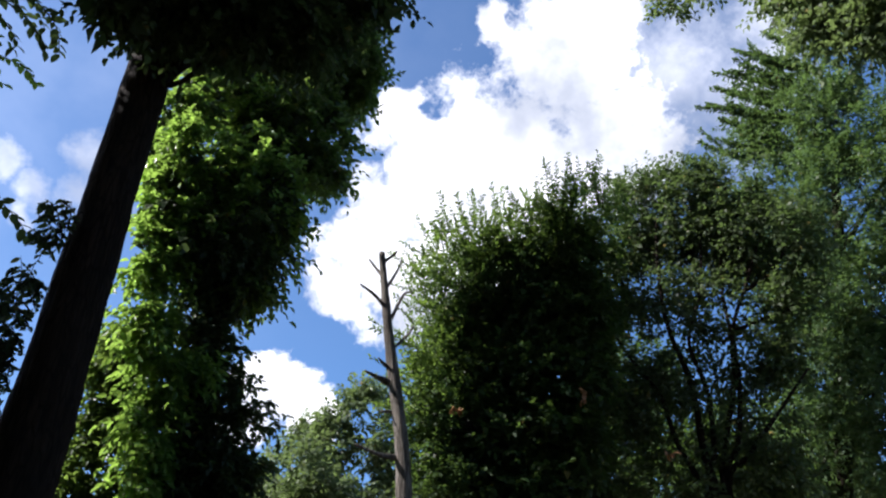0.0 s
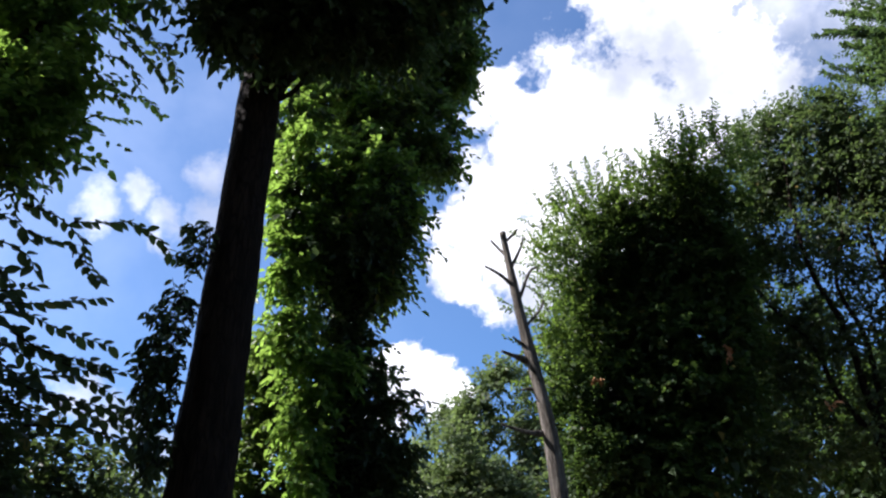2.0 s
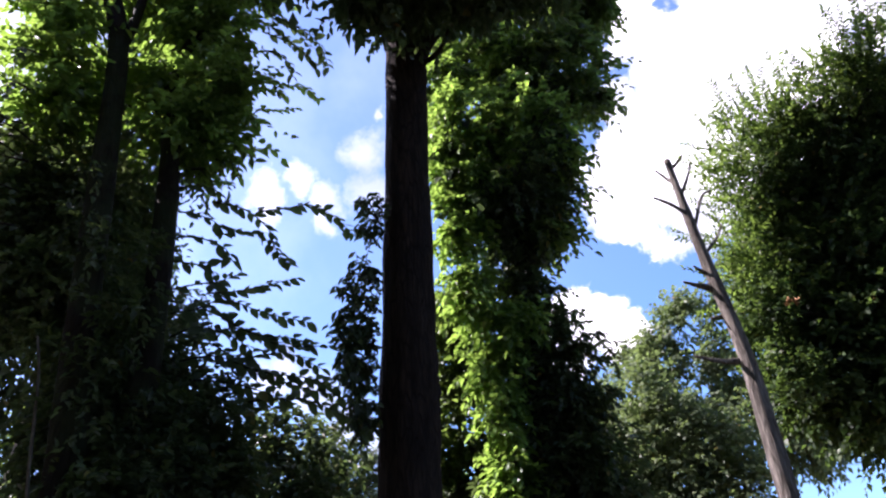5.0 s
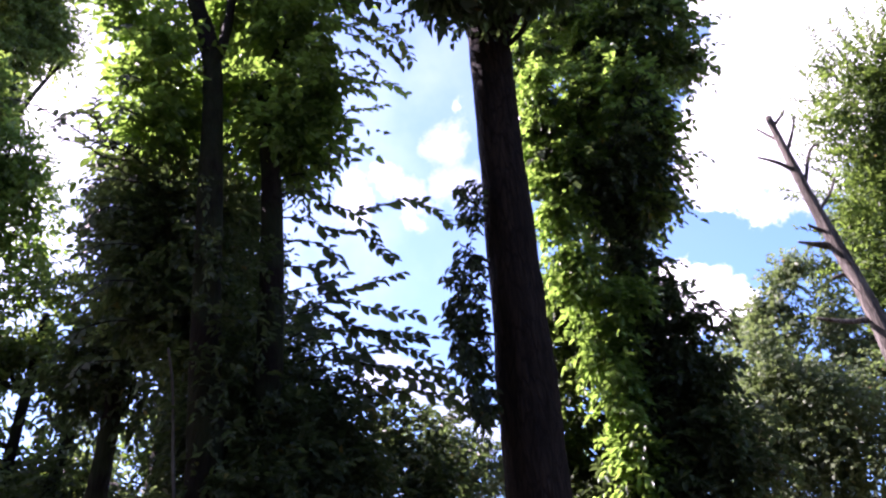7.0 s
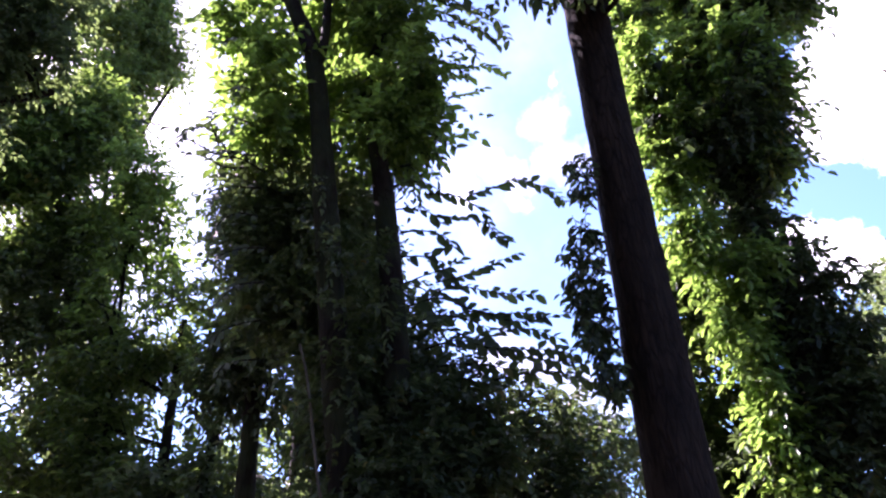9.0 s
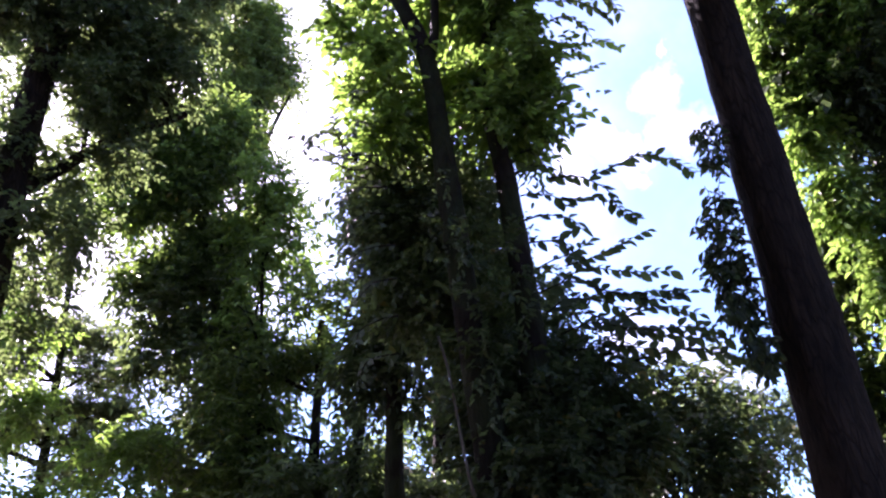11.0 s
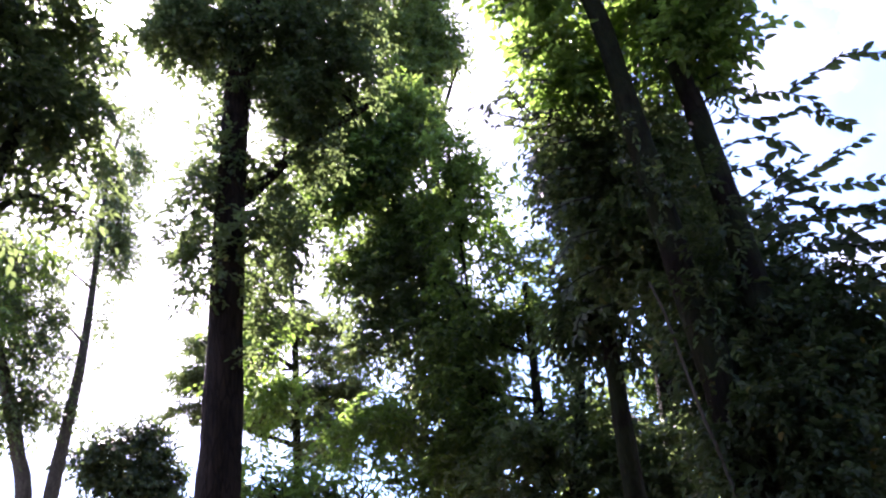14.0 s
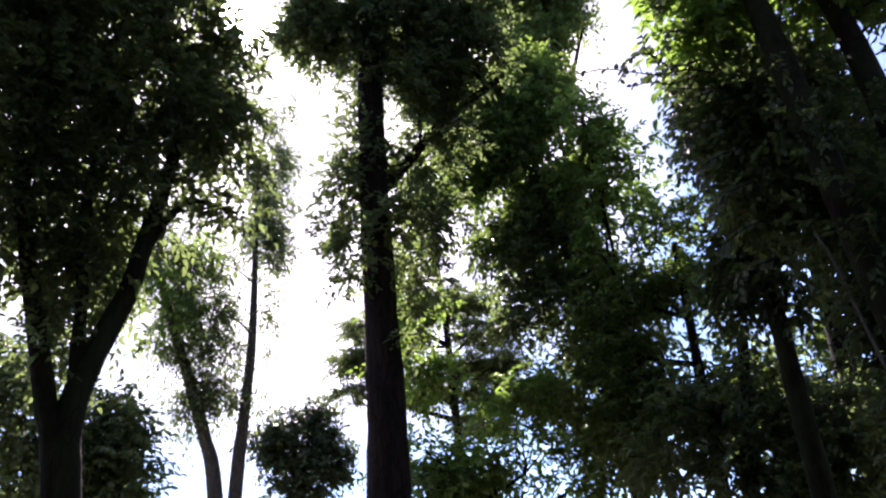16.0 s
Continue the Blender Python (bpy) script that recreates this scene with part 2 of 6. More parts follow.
def leaf_arrays(p, along, normal, size, rng, wide=0.5, fold=0.16, curl=0.15, small=False):
    """Pointed leaves, folded along the midrib: six corners and two quads each, or for small ones four corners and one quad."""
    n = len(p)
    across = unit(np.cross(normal, along))
    normal = np.cross(along, across)
    L = (size * rng.uniform(0.7, 1.25, n))[:, None]
    w = L * wide * 0.5
    up = normal * L * fold
    tip = p + along * L - normal * L * curl
    if small:
        v = np.stack([p, p + along * L * 0.5 + across * w * 1.1 + up, tip, p + along * L * 0.5 - across * w * 1.1 + up], 1).reshape(-1, 3)
        return v, np.arange(4 * n).reshape(-1, 4)[:, ::-1]
    l1, r1 = p + along * L * 0.3 + across * w + up, p + along * L * 0.3 - across * w + up
    l2, r2 = p + along * L * 0.68 + across * w * 0.82 + up * 0.6, p + along * L * 0.68 - across * w * 0.82 + up * 0.6
    v = np.stack([p, l1, l2, tip, r2, r1], 1).reshape(-1, 3)
    b = (np.arange(n) * 6)[:, None]
    q = np.concatenate([b + [[0, 3, 2, 1]], b + [[0, 5, 4, 3]]], 0)
    return v, q


def foliage(seed, lobes, size, cover=4.0, twig=0.3, leaves=7, droop=0.35, lift=0.15, gap=-0.5, wide=0.5, patch=0.4, flat=0.0, small=False, clump=3, shell=0.12, spread=0.55):
    """Leaves on short twigs, in clumps within the crown's lobes (x, y, z, radius, half height)."""
    rng = np.random.default_rng(seed)
    waves = rng.normal(0, 1, (6, 3)) * (2.6 / patch)
    phases = rng.uniform(0, 6.28, 6)
    P, A, N = [], [], []
    for x, y, z, rh, rv in lobes:
        rh, rv = max(0.5 * rh, rh - 0.28 * twig), max(0.5 * rv, rv - 0.28 * twig)
        area = 4 * math.pi * ((2 * rh + rv) / 3 + 0.2 * twig) ** 2
        n = max(12, int(cover * area / (0.36 * wide * 2 * size * size) / leaves))
        m = max(4, n // clump)
        u = unit(rng.normal(0, 1, (m, 3)))
        rad = rng.uniform(shell, 1.0, m)[:, None] ** 0.55
        start = np.array((x, y, z)) + u * rad * np.array((rh, rh, rv)) * 0.95
        start = np.repeat(start, clump, 0) + rng.normal(0, 0.3 * twig, (m * clump, 3))
        u, n = unit(np.repeat(u, clump, 0) + rng.normal(0, 0.25, (m * clump, 3))), m * clump
        lumps = np.sin(start @ waves.T + phases).sum(1) / 2.4
        keep = lumps > gap + rng.normal(0, 0.25, n)
        start, u = start[keep], u[keep]
        n = len(start)
        if not n:
            continue
        d = unit(u * 0.9 + rng.normal(0, spread, (n, 3)) + (0, 0, lift))
        d[:, 2] *= 1 - flat
        d = unit(d)
        span_ = (twig * rng.uniform(0.5, 1.3, n) * np.where(rng.random(n) < 0.04, 1.5, 1.0))[:, None]
        perp = unit(np.cross(d, rng.normal(0, 1, (n, 3)) * 0.35 + (0, 0, 1)))
        for j in range(leaves):
            s = (j + 0.6) / leaves
            p = start + d * span_ * s - np.array((0, 0, 1)) * span_ * droop * s * s
            turn = perp * (1 if j % 2 else -1)
            a = unit(d * 0.75 + turn * (0.8 if j < leaves - 1 else 0.1) + rng.normal(0, 0.28, (n, 3)) - np.array((0, 0, 1)) * (0.25 + 0.5 * droop))
            nr = unit(rng.normal(0, 0.45, (n, 3)) + (0, 0, 1) + u * 0.25)
            P.append(p), A.append(a), N.append(nr)
    return leaf_arrays(np.vstack(P), np.vstack(A), np.vstack(N), size, rng, wide, small=small)


def dark_core(parent, base, lobes, leaf, seed, size=0.28, cover=1.6, shrink=0.72):
    """Large close leaves added behind the outer ones to block light, darkening the crown."""
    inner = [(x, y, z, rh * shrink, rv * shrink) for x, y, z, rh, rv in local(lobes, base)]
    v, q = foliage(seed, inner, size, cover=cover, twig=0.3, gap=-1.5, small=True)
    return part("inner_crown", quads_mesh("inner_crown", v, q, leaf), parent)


def thing(name, at, label, category, group="", kind=""):
    return tagged(place(new(name), at), label, category, group, kind)


def place(ob, at):
    ob.matrix_basis = Matrix.Translation(at)
    return ob


def part(name, me, parent, label=""):
    ob = new(name, me)
    ob.parent = parent
    return tagged(ob, label) if label else ob


def local(points, base):
    return [tuple(np.array(p[:3]) - np.array(base)) + tuple(p[3:]) for p in points]


def tree(name, label, stems, lobes, leaf, bark, seed, group="", limbs=6, category="tree", crown_label="", **kw):
    """A tree: stems as (points, low radius, top radius), limbs into the lobes, and a crown of leaves. It stands at the first stem's foot."""
    base = stems[0][0][0]
    ob = thing(name, base, label, category, group)
    rng = np.random.default_rng(seed + 500)
    axis = []
    for i, (points, r0, r1) in enumerate(stems):
        pts = local(points, base)
        axis += list(curve(pts, 6))
        me = mesh_of("trunk", [tube(pts, r0, r1, 10, 18 if r0 > 0.12 else 10, 0.05, seed + i, r0 * 0.7 if pts[0][2] < 0.3 else 0.0)], bark)
        part("trunk" if i == 0 else "stem", me, ob)
    axis = np.array(axis)
    here = local(lobes, base)
    order = sorted(here, key=lambda l: -l[3])[:limbs]
    for x, y, z, rh, rv in order:
        low = axis[np.argmin(np.abs(axis[:, 2] - (z - rv * 0.9 - 0.5 * rng.random())) + 0.6 * np.hypot(axis[:, 0] - x, axis[:, 1] - y))]
        end = np.array((x, y, z)) + rng.normal(0, 0.12, 3) * rh
        mid = (low + end) / 2 + rng.normal(0, 0.08, 3) * np.linalg.norm(end - low) + (0, 0, 0.04)
        r = 0.018 + 0.02 * np.linalg.norm(end - low)
        pieces = [tube([low, mid, end], r, r * 0.35, 5, 8, 0.06, seed)]
        for k in range(4):
            far = end + unit(rng.normal(0, 1, 3) + (0, 0, 0.3)) * rh * 0.8
            pieces.append(tube([mid + (end - mid) * rng.random(), (mid + far) / 2 + rng.normal(0, 0.1, 3) * rh, far], r * 0.5, r * 0.12, 4, 5, 0.05, seed + k))
        part("branch", mesh_of("branch", pieces, bark), ob)
    v, q = foliage(seed, here, **kw)
    part("crown", quads_mesh("crown", v, q, leaf), ob, crown_label)
    return ob


def sprig(points, parent, leaf, bark, seed, size=0.12, gap=0.05, wide=0.5, hang=0.35, r=0.008, name="shoot", label=""):
    """One leafy twig as a single mesh: a thin stem with alternate leaves."""
    rng = np.random.default_rng(seed)
    c = curve(points, 6)
    n = max(4, int(np.linalg.norm(np.diff(c, axis=0), axis=1).sum() / gap))
    s = (np.arange(n) + 0.5) / n * (len(c) - 1)
    i = np.minimum(s.astype(int), len(c) - 2)
    p = c[i] + (c[i + 1] - c[i]) * (s - i)[:, None]
    d = unit(c[i + 1] - c[i])
    flank = unit(np.cross(d, (0.1, 0.05, 1))) * np.where(np.arange(n) % 2, 1, -1)[:, None]
    along = unit(d * 0.55 + flank * 0.8 + rng.normal(0, 0.25, (n, 3)) - np.array((0, 0, hang)))
    v, q = leaf_arrays(p, along, unit(rng.normal(0, 0.6, (n, 3)) + (0, 0, 0.6)), size, rng, wide)
    sv, sf = tube(points, r, r * 0.35, 4, 6, 0.05, seed)
    me = mesh_of(name, [(sv, sf), (v, [tuple(f) for f in q])], bark)
    me.materials.append(leaf)
    me.polygons.foreach_set("material_index", [0] * len(sf) + [1] * len(q))
    return part(name, me, parent, label)


# ground
def hill(x, y):
    return 0.05 * math.sin(x * 0.7) + 0.04 * math.sin(y * 0.9 + x * 0.3) - 0.05


def litter_material():
    m = bpy.data.materials.new("leaf litter and soil")
    m.use_nodes = True
    t = m.node_tree
    p = t.nodes["Principled BSDF"]
    at = node(t, "ShaderNodeTexCoord").outputs["Object"]
    big = node(t, "ShaderNodeTexNoise", (at, None, 0.6, 5.0, 0.6)).outputs[0]
    bits = node(t, "ShaderNodeTexVoronoi", (at, None, 14.0))
    colour = blend(t, bits.outputs["Color"], (0.045, 0.030, 0.018, 1), (0.13, 0.085, 0.045, 1))
    colour = blend(t, span(t, big, 0.45, 0.65), colour, (0.035, 0.055, 0.018, 1))
    t.links.new(colour, p.inputs["Base Color"])
    p.inputs["Roughness"].default_value = 0.95
    bump = node(t, "ShaderNodeBump", (0.7, 0.03))
    t.links.new(bits.outputs[0], bump.inputs["Height"])
    t.links.new(bump.outputs[0], p.inputs["Normal"])
    return m


edge = np.concatenate([-np.geomspace(900, 12, 9), np.linspace(-10, 10, 21), np.geomspace(12, 900, 9)])
gv = [(x - 3, y + 4, hill(x, y)) for y in edge for x in edge]
k = len(edge)
gf = [(j * k + i, j * k + i + 1, (j + 1) * k + i + 1, (j + 1) * k + i) for j in range(k - 1) for i in range(k - 1)]
tagged(new("ground", mesh_of("ground", [(np.array(gv), gf)], litter_material())), "brown forest floor with leaf litter and low moss", "ground", kind="structure")

# the tall bare trunk nearest the camera
A_TRUNK = [
    (-4.01, 6.79, -0.05), (-3.90, 6.80, 3.45), (-3.85, 6.80, 4.82), (-3.79, 6.80, 6.51), (-3.70, 6.81, 9.18), (-3.63, 6.81, 11.24),
]
A_CROWN = [
    (-3.73, 5.68, 9.02, 0.29, 0.29), (-3.43, 5.84, 9.20, 0.41, 0.41), (-3.07, 6.00, 9.28, 0.59, 0.59), (-2.55, 6.22, 9.45, 0.76, 0.76),
    (-1.92, 6.49, 9.73, 0.82, 0.82), (-1.38, 6.67, 10.14, 0.60, 0.60), (-0.85, 6.77, 10.53, 0.37, 0.37), (-3.39, 5.89, 9.86, 0.71, 0.71),
    (-2.53, 6.30, 10.80, 1.02, 1.02), (-1.53, 6.68, 11.40, 0.88, 0.88),
]
# Unseen lobes above the view, added to shade the crown below.
A_HIGH = [
    (-2.97, 5.73, 12.18, 1.58, 1.58), (-3.91, 5.14, 10.31, 0.96, 0.96), (-1.65, 6.30, 12.80, 1.25, 1.25), (-3.25, 4.48, 11.57, 1.45, 1.45),
    (-2.89, 5.90, 15.22, 1.71, 1.71),
]
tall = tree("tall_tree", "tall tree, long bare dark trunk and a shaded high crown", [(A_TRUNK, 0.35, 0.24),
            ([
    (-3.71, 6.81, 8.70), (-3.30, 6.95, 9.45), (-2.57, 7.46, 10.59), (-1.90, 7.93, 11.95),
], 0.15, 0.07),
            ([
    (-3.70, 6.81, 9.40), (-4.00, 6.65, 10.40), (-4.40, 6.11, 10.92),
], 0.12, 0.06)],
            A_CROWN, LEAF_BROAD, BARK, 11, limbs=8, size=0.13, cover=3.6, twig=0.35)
v, q = foliage(13, local(A_HIGH, A_TRUNK[0]), 0.24, cover=3.2, twig=0.6, small=True)
part("upper_crown", quads_mesh("upper_crown", v, q, LEAF_BROAD), tall)
dark_core(tall, A_TRUNK[0], A_CROWN, LEAF_BROAD, 15)
rng = np.random.default_rng(17)
for k, pts in enumerate([
    [(-3.95, 6.49, 6.25), (-3.96, 6.34, 6.39), (-3.99, 6.19, 6.46), (-3.99, 6.05, 6.43)],
    [(-3.95, 6.49, 6.25), (-3.98, 6.33, 6.36), (-3.98, 6.19, 6.33), (-4.00, 6.05, 6.21)],
    [(-3.95, 6.49, 6.20), (-3.98, 6.33, 6.19), (-4.00, 6.18, 6.07), (-3.99, 6.05, 5.90)],
    [(-3.95, 6.49, 6.19), (-3.97, 6.34, 6.09), (-3.96, 6.21, 5.95)],
    [(-3.94, 6.49, 6.34), (-3.91, 6.37, 6.50), (-3.91, 6.23, 6.57)],
    [(-3.99, 6.46, 5.54), (-3.98, 6.33, 5.61), (-3.98, 6.19, 5.65), (-3.98, 6.06, 5.64)],
    [(-4.00, 6.46, 5.41), (-4.03, 6.31, 5.51), (-4.07, 6.14, 5.53), (-4.09, 5.99, 5.45)],
    [(-4.00, 6.46, 5.34), (-4.06, 6.28, 5.40), (-4.14, 6.10, 5.38), (-4.15, 5.95, 5.26)],
    [(-4.00, 6.46, 5.20), (-4.02, 6.31, 5.29), (-4.06, 6.15, 5.29), (-4.07, 6.00, 5.14)],
    [(-4.01, 6.45, 5.04), (-4.09, 6.27, 5.10), (-4.16, 6.09, 5.03), (-4.18, 5.93, 4.88)],
    [(-4.01, 6.45, 4.94), (-4.06, 6.29, 4.97), (-4.11, 6.12, 4.88), (-4.14, 5.96, 4.71)],
    [(-4.02, 6.45, 4.75), (-4.06, 6.28, 4.81), (-4.10, 6.12, 4.73), (-4.12, 5.97, 4.56)],
    [(-4.02, 6.45, 4.62), (-4.04, 6.30, 4.65), (-4.09, 6.13, 4.54), (-4.12, 5.97, 4.36)],
    [(-4.03, 6.44, 4.44), (-4.06, 6.29, 4.48), (-4.09, 6.13, 4.37), (-4.09, 5.99, 4.21)],
    [(-4.03, 6.44, 4.32), (-4.05, 6.29, 4.32), (-4.07, 6.14, 4.18), (-4.08, 6.00, 4.00)],
    [(-4.04, 6.44, 4.14), (-4.07, 6.28, 4.14), (-4.09, 6.13, 4.00), (-4.07, 6.00, 3.83)],
    [(-4.04, 6.44, 4.03), (-4.05, 6.29, 3.99), (-4.05, 6.15, 3.85), (-4.02, 6.03, 3.70)],
    [(-4.04, 6.44, 3.91), (-4.04, 6.30, 3.85), (-4.01, 6.18, 3.74)],
    [(-4.02, 6.45, 4.85), (-4.09, 6.27, 4.90), (-4.14, 6.10, 4.81), (-4.14, 5.96, 4.92)],
    [(-3.98, 6.47, 5.65), (-3.98, 6.33, 5.66), (-3.98, 6.19, 5.56), (-3.99, 6.05, 5.38)],
    [(-4.00, 6.37, 5.13), (-4.06, 6.21, 5.21), (-4.11, 6.06, 5.13), (-4.13, 5.93, 4.97)],
    [(-4.00, 6.37, 4.87), (-4.07, 6.21, 4.98), (-4.12, 6.06, 4.89), (-4.13, 5.93, 4.74)],
    [(-4.00, 6.37, 4.62), (-4.05, 6.22, 4.77), (-4.09, 6.07, 4.67), (-4.10, 5.95, 4.50)],
    [(-4.01, 6.36, 4.38), (-4.05, 6.22, 4.52), (-4.08, 6.08, 4.45), (-4.08, 5.97, 4.27)],
    [(-4.00, 6.36, 4.26), (-4.04, 6.23, 4.29), (-4.05, 6.10, 4.19), (-4.04, 5.99, 4.02)],
    [(-4.00, 6.37, 4.09), (-4.02, 6.24, 4.14), (-4.03, 6.12, 4.03), (-4.00, 6.01, 3.88)],
    [(-4.01, 6.36, 4.75), (-4.10, 6.19, 4.83), (-4.15, 6.04, 4.72), (-4.15, 5.91, 4.83)],
    [(-4.00, 6.37, 3.92), (-4.01, 6.25, 3.97), (-4.00, 6.13, 3.87), (-3.96, 6.04, 3.75)],
    [(-4.00, 6.37, 4.97), (-4.02, 6.24, 5.08), (-4.04, 6.10, 5.06), (-4.05, 5.99, 4.92)],
    [(-4.01, 6.36, 4.47), (-4.10, 6.19, 4.58), (-4.13, 6.05, 4.48), (-4.11, 5.94, 4.34)]]):
    for twin in range(3):
        c = np.array(local(pts, A_TRUNK[0]))
        c[1:] += rng.normal(0, 0.06, (len(c) - 1, 3)) * min(twin, 1)
        sprig(c.tolist(), tall, LEAF_BROAD, BARK, 300 + 3 * k + twin, 0.11, 0.045, 0.42, 0.9, 0.007, "shoot", "leafy shoot growing out of the bare trunk")

# the tree wrapped in climbers behind it
B_TRUNK = [
    (-3.55, 9.99, -0.05), (-3.55, 10.14, 4.07), (-3.54, 10.21, 5.68), (-3.57, 10.25, 7.30), (-3.42, 10.39, 9.30), (-3.03, 10.61, 11.55),
    (-2.53, 10.84, 14.37),
]
B_UP = [
    (-3.50, 10.15, 12.05, 0.51, 0.51), (-3.19, 10.25, 11.47, 0.50, 0.50), (-3.36, 10.20, 10.55, 0.56, 0.56), (-3.70, 10.08, 9.89, 0.46, 0.46),
    (-2.98, 10.31, 9.94, 0.47, 0.47), (-2.90, 10.33, 10.84, 0.36, 0.36), (-4.39, 9.80, 11.82, 0.29, 0.29), (-4.60, 9.70, 10.26, 0.35, 0.35),
    (-4.45, 9.77, 9.21, 0.45, 0.45), (-3.85, 10.02, 9.05, 0.52, 0.52), (-3.15, 10.26, 9.07, 0.45, 0.45), (-2.72, 10.38, 9.37, 0.29, 0.29),
    (-2.93, 10.72, 13.58, 1.13, 1.13), (-4.06, 10.29, 12.35, 0.84, 0.84), (-4.47, 9.74, 11.22, 0.47, 0.47),
    (-3.99, 9.75, 9.99, 0.83, 0.83), (-3.10, 10.17, 9.78, 0.83, 0.83), 
    (-4.30, 9.48, 9.00, 0.46, 0.46), (-3.98, 9.62, 8.60, 0.45, 0.45), (-4.24, 9.59, 8.12, 0.45, 0.45),
    (-3.19, 10.73, 15.61, 1.05, 1.05),
]
# Shade put into leaf colour: these lobes use darker leaves than the sunny ones.
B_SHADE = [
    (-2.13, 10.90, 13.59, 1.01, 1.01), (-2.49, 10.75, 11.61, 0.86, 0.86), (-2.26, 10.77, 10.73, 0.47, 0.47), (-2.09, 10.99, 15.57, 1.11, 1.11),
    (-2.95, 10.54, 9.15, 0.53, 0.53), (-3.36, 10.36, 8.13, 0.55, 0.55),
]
B_LOW = [
    (-4.37, 9.45, 8.24, 0.23, 0.23), (-4.37, 9.45, 7.47, 0.17, 0.17), (-4.33, 9.47, 7.08, 0.21, 0.21), (-4.06, 9.59, 6.94, 0.20, 0.20),
    (-4.18, 9.54, 6.66, 0.18, 0.18), (-3.99, 9.61, 6.32, 0.23, 0.23), (-3.82, 9.68, 6.42, 0.16, 0.16), (-3.92, 9.64, 5.96, 0.23, 0.23),
    (-4.06, 9.59, 5.80, 0.18, 0.18), (-3.81, 9.69, 5.70, 0.19, 0.19), (-4.11, 9.57, 5.52, 0.14, 0.14), (-3.94, 9.64, 5.23, 0.12, 0.12),
    (-3.60, 9.76, 6.30, 0.10, 0.10), (-4.25, 9.50, 7.83, 0.16, 0.16), (-4.01, 9.60, 4.95, 0.14, 0.14), (-4.01, 9.61, 4.61, 0.15, 0.15),
    (-3.93, 9.64, 4.27, 0.16, 0.16), (-3.86, 9.67, 3.90, 0.22, 0.22), (-3.97, 9.62, 3.56, 0.21, 0.21), (-3.81, 9.68, 3.25, 0.21, 0.21),
]
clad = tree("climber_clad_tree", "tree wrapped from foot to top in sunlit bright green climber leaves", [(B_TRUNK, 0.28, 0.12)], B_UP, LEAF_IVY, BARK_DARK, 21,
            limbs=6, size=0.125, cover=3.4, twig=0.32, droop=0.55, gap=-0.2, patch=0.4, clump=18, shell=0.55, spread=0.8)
# Dark leaf inside, so that gaps in the bright crown look shaded.
dark_core(clad, B_TRUNK[0], B_UP + B_SHADE, LEAF_BROAD, 25, 0.24, 1.2, 0.68)
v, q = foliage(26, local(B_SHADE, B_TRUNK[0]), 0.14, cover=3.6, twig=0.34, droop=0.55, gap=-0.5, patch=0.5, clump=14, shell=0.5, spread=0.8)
part("far_crown", quads_mesh("far_crown", v, q, LEAF_OAK), clad, "leaves coloured darker for the shade on the side away from the sun")
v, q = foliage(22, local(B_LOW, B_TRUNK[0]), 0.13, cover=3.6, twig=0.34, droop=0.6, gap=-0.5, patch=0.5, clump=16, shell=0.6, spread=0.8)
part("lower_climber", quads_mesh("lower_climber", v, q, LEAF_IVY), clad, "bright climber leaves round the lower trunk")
# Duller leaf colour stands for the shade beside the bright strip.
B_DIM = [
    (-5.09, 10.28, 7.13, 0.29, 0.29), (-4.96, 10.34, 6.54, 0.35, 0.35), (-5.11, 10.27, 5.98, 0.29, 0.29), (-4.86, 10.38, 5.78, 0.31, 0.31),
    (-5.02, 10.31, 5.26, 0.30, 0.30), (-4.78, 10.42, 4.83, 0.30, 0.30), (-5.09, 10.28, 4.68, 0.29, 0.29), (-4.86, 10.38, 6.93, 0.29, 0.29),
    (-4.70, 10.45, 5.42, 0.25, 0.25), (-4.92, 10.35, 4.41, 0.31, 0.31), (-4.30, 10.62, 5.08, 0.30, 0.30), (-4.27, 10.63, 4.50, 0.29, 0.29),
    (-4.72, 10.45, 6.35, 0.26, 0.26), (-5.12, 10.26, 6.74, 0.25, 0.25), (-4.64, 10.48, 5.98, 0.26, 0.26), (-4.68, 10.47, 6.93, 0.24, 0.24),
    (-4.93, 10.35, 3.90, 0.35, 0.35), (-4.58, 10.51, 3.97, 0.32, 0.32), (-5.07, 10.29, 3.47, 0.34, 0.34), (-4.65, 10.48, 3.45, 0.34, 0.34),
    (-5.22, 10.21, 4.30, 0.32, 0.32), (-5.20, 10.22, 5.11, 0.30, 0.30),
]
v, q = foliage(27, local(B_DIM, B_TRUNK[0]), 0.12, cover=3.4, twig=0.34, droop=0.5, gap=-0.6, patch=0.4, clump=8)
part("shaded_climber", quads_mesh("shaded_climber", v, q, LEAF_OAK), clad, "climber leaves coloured duller as shade beside the bright ones")
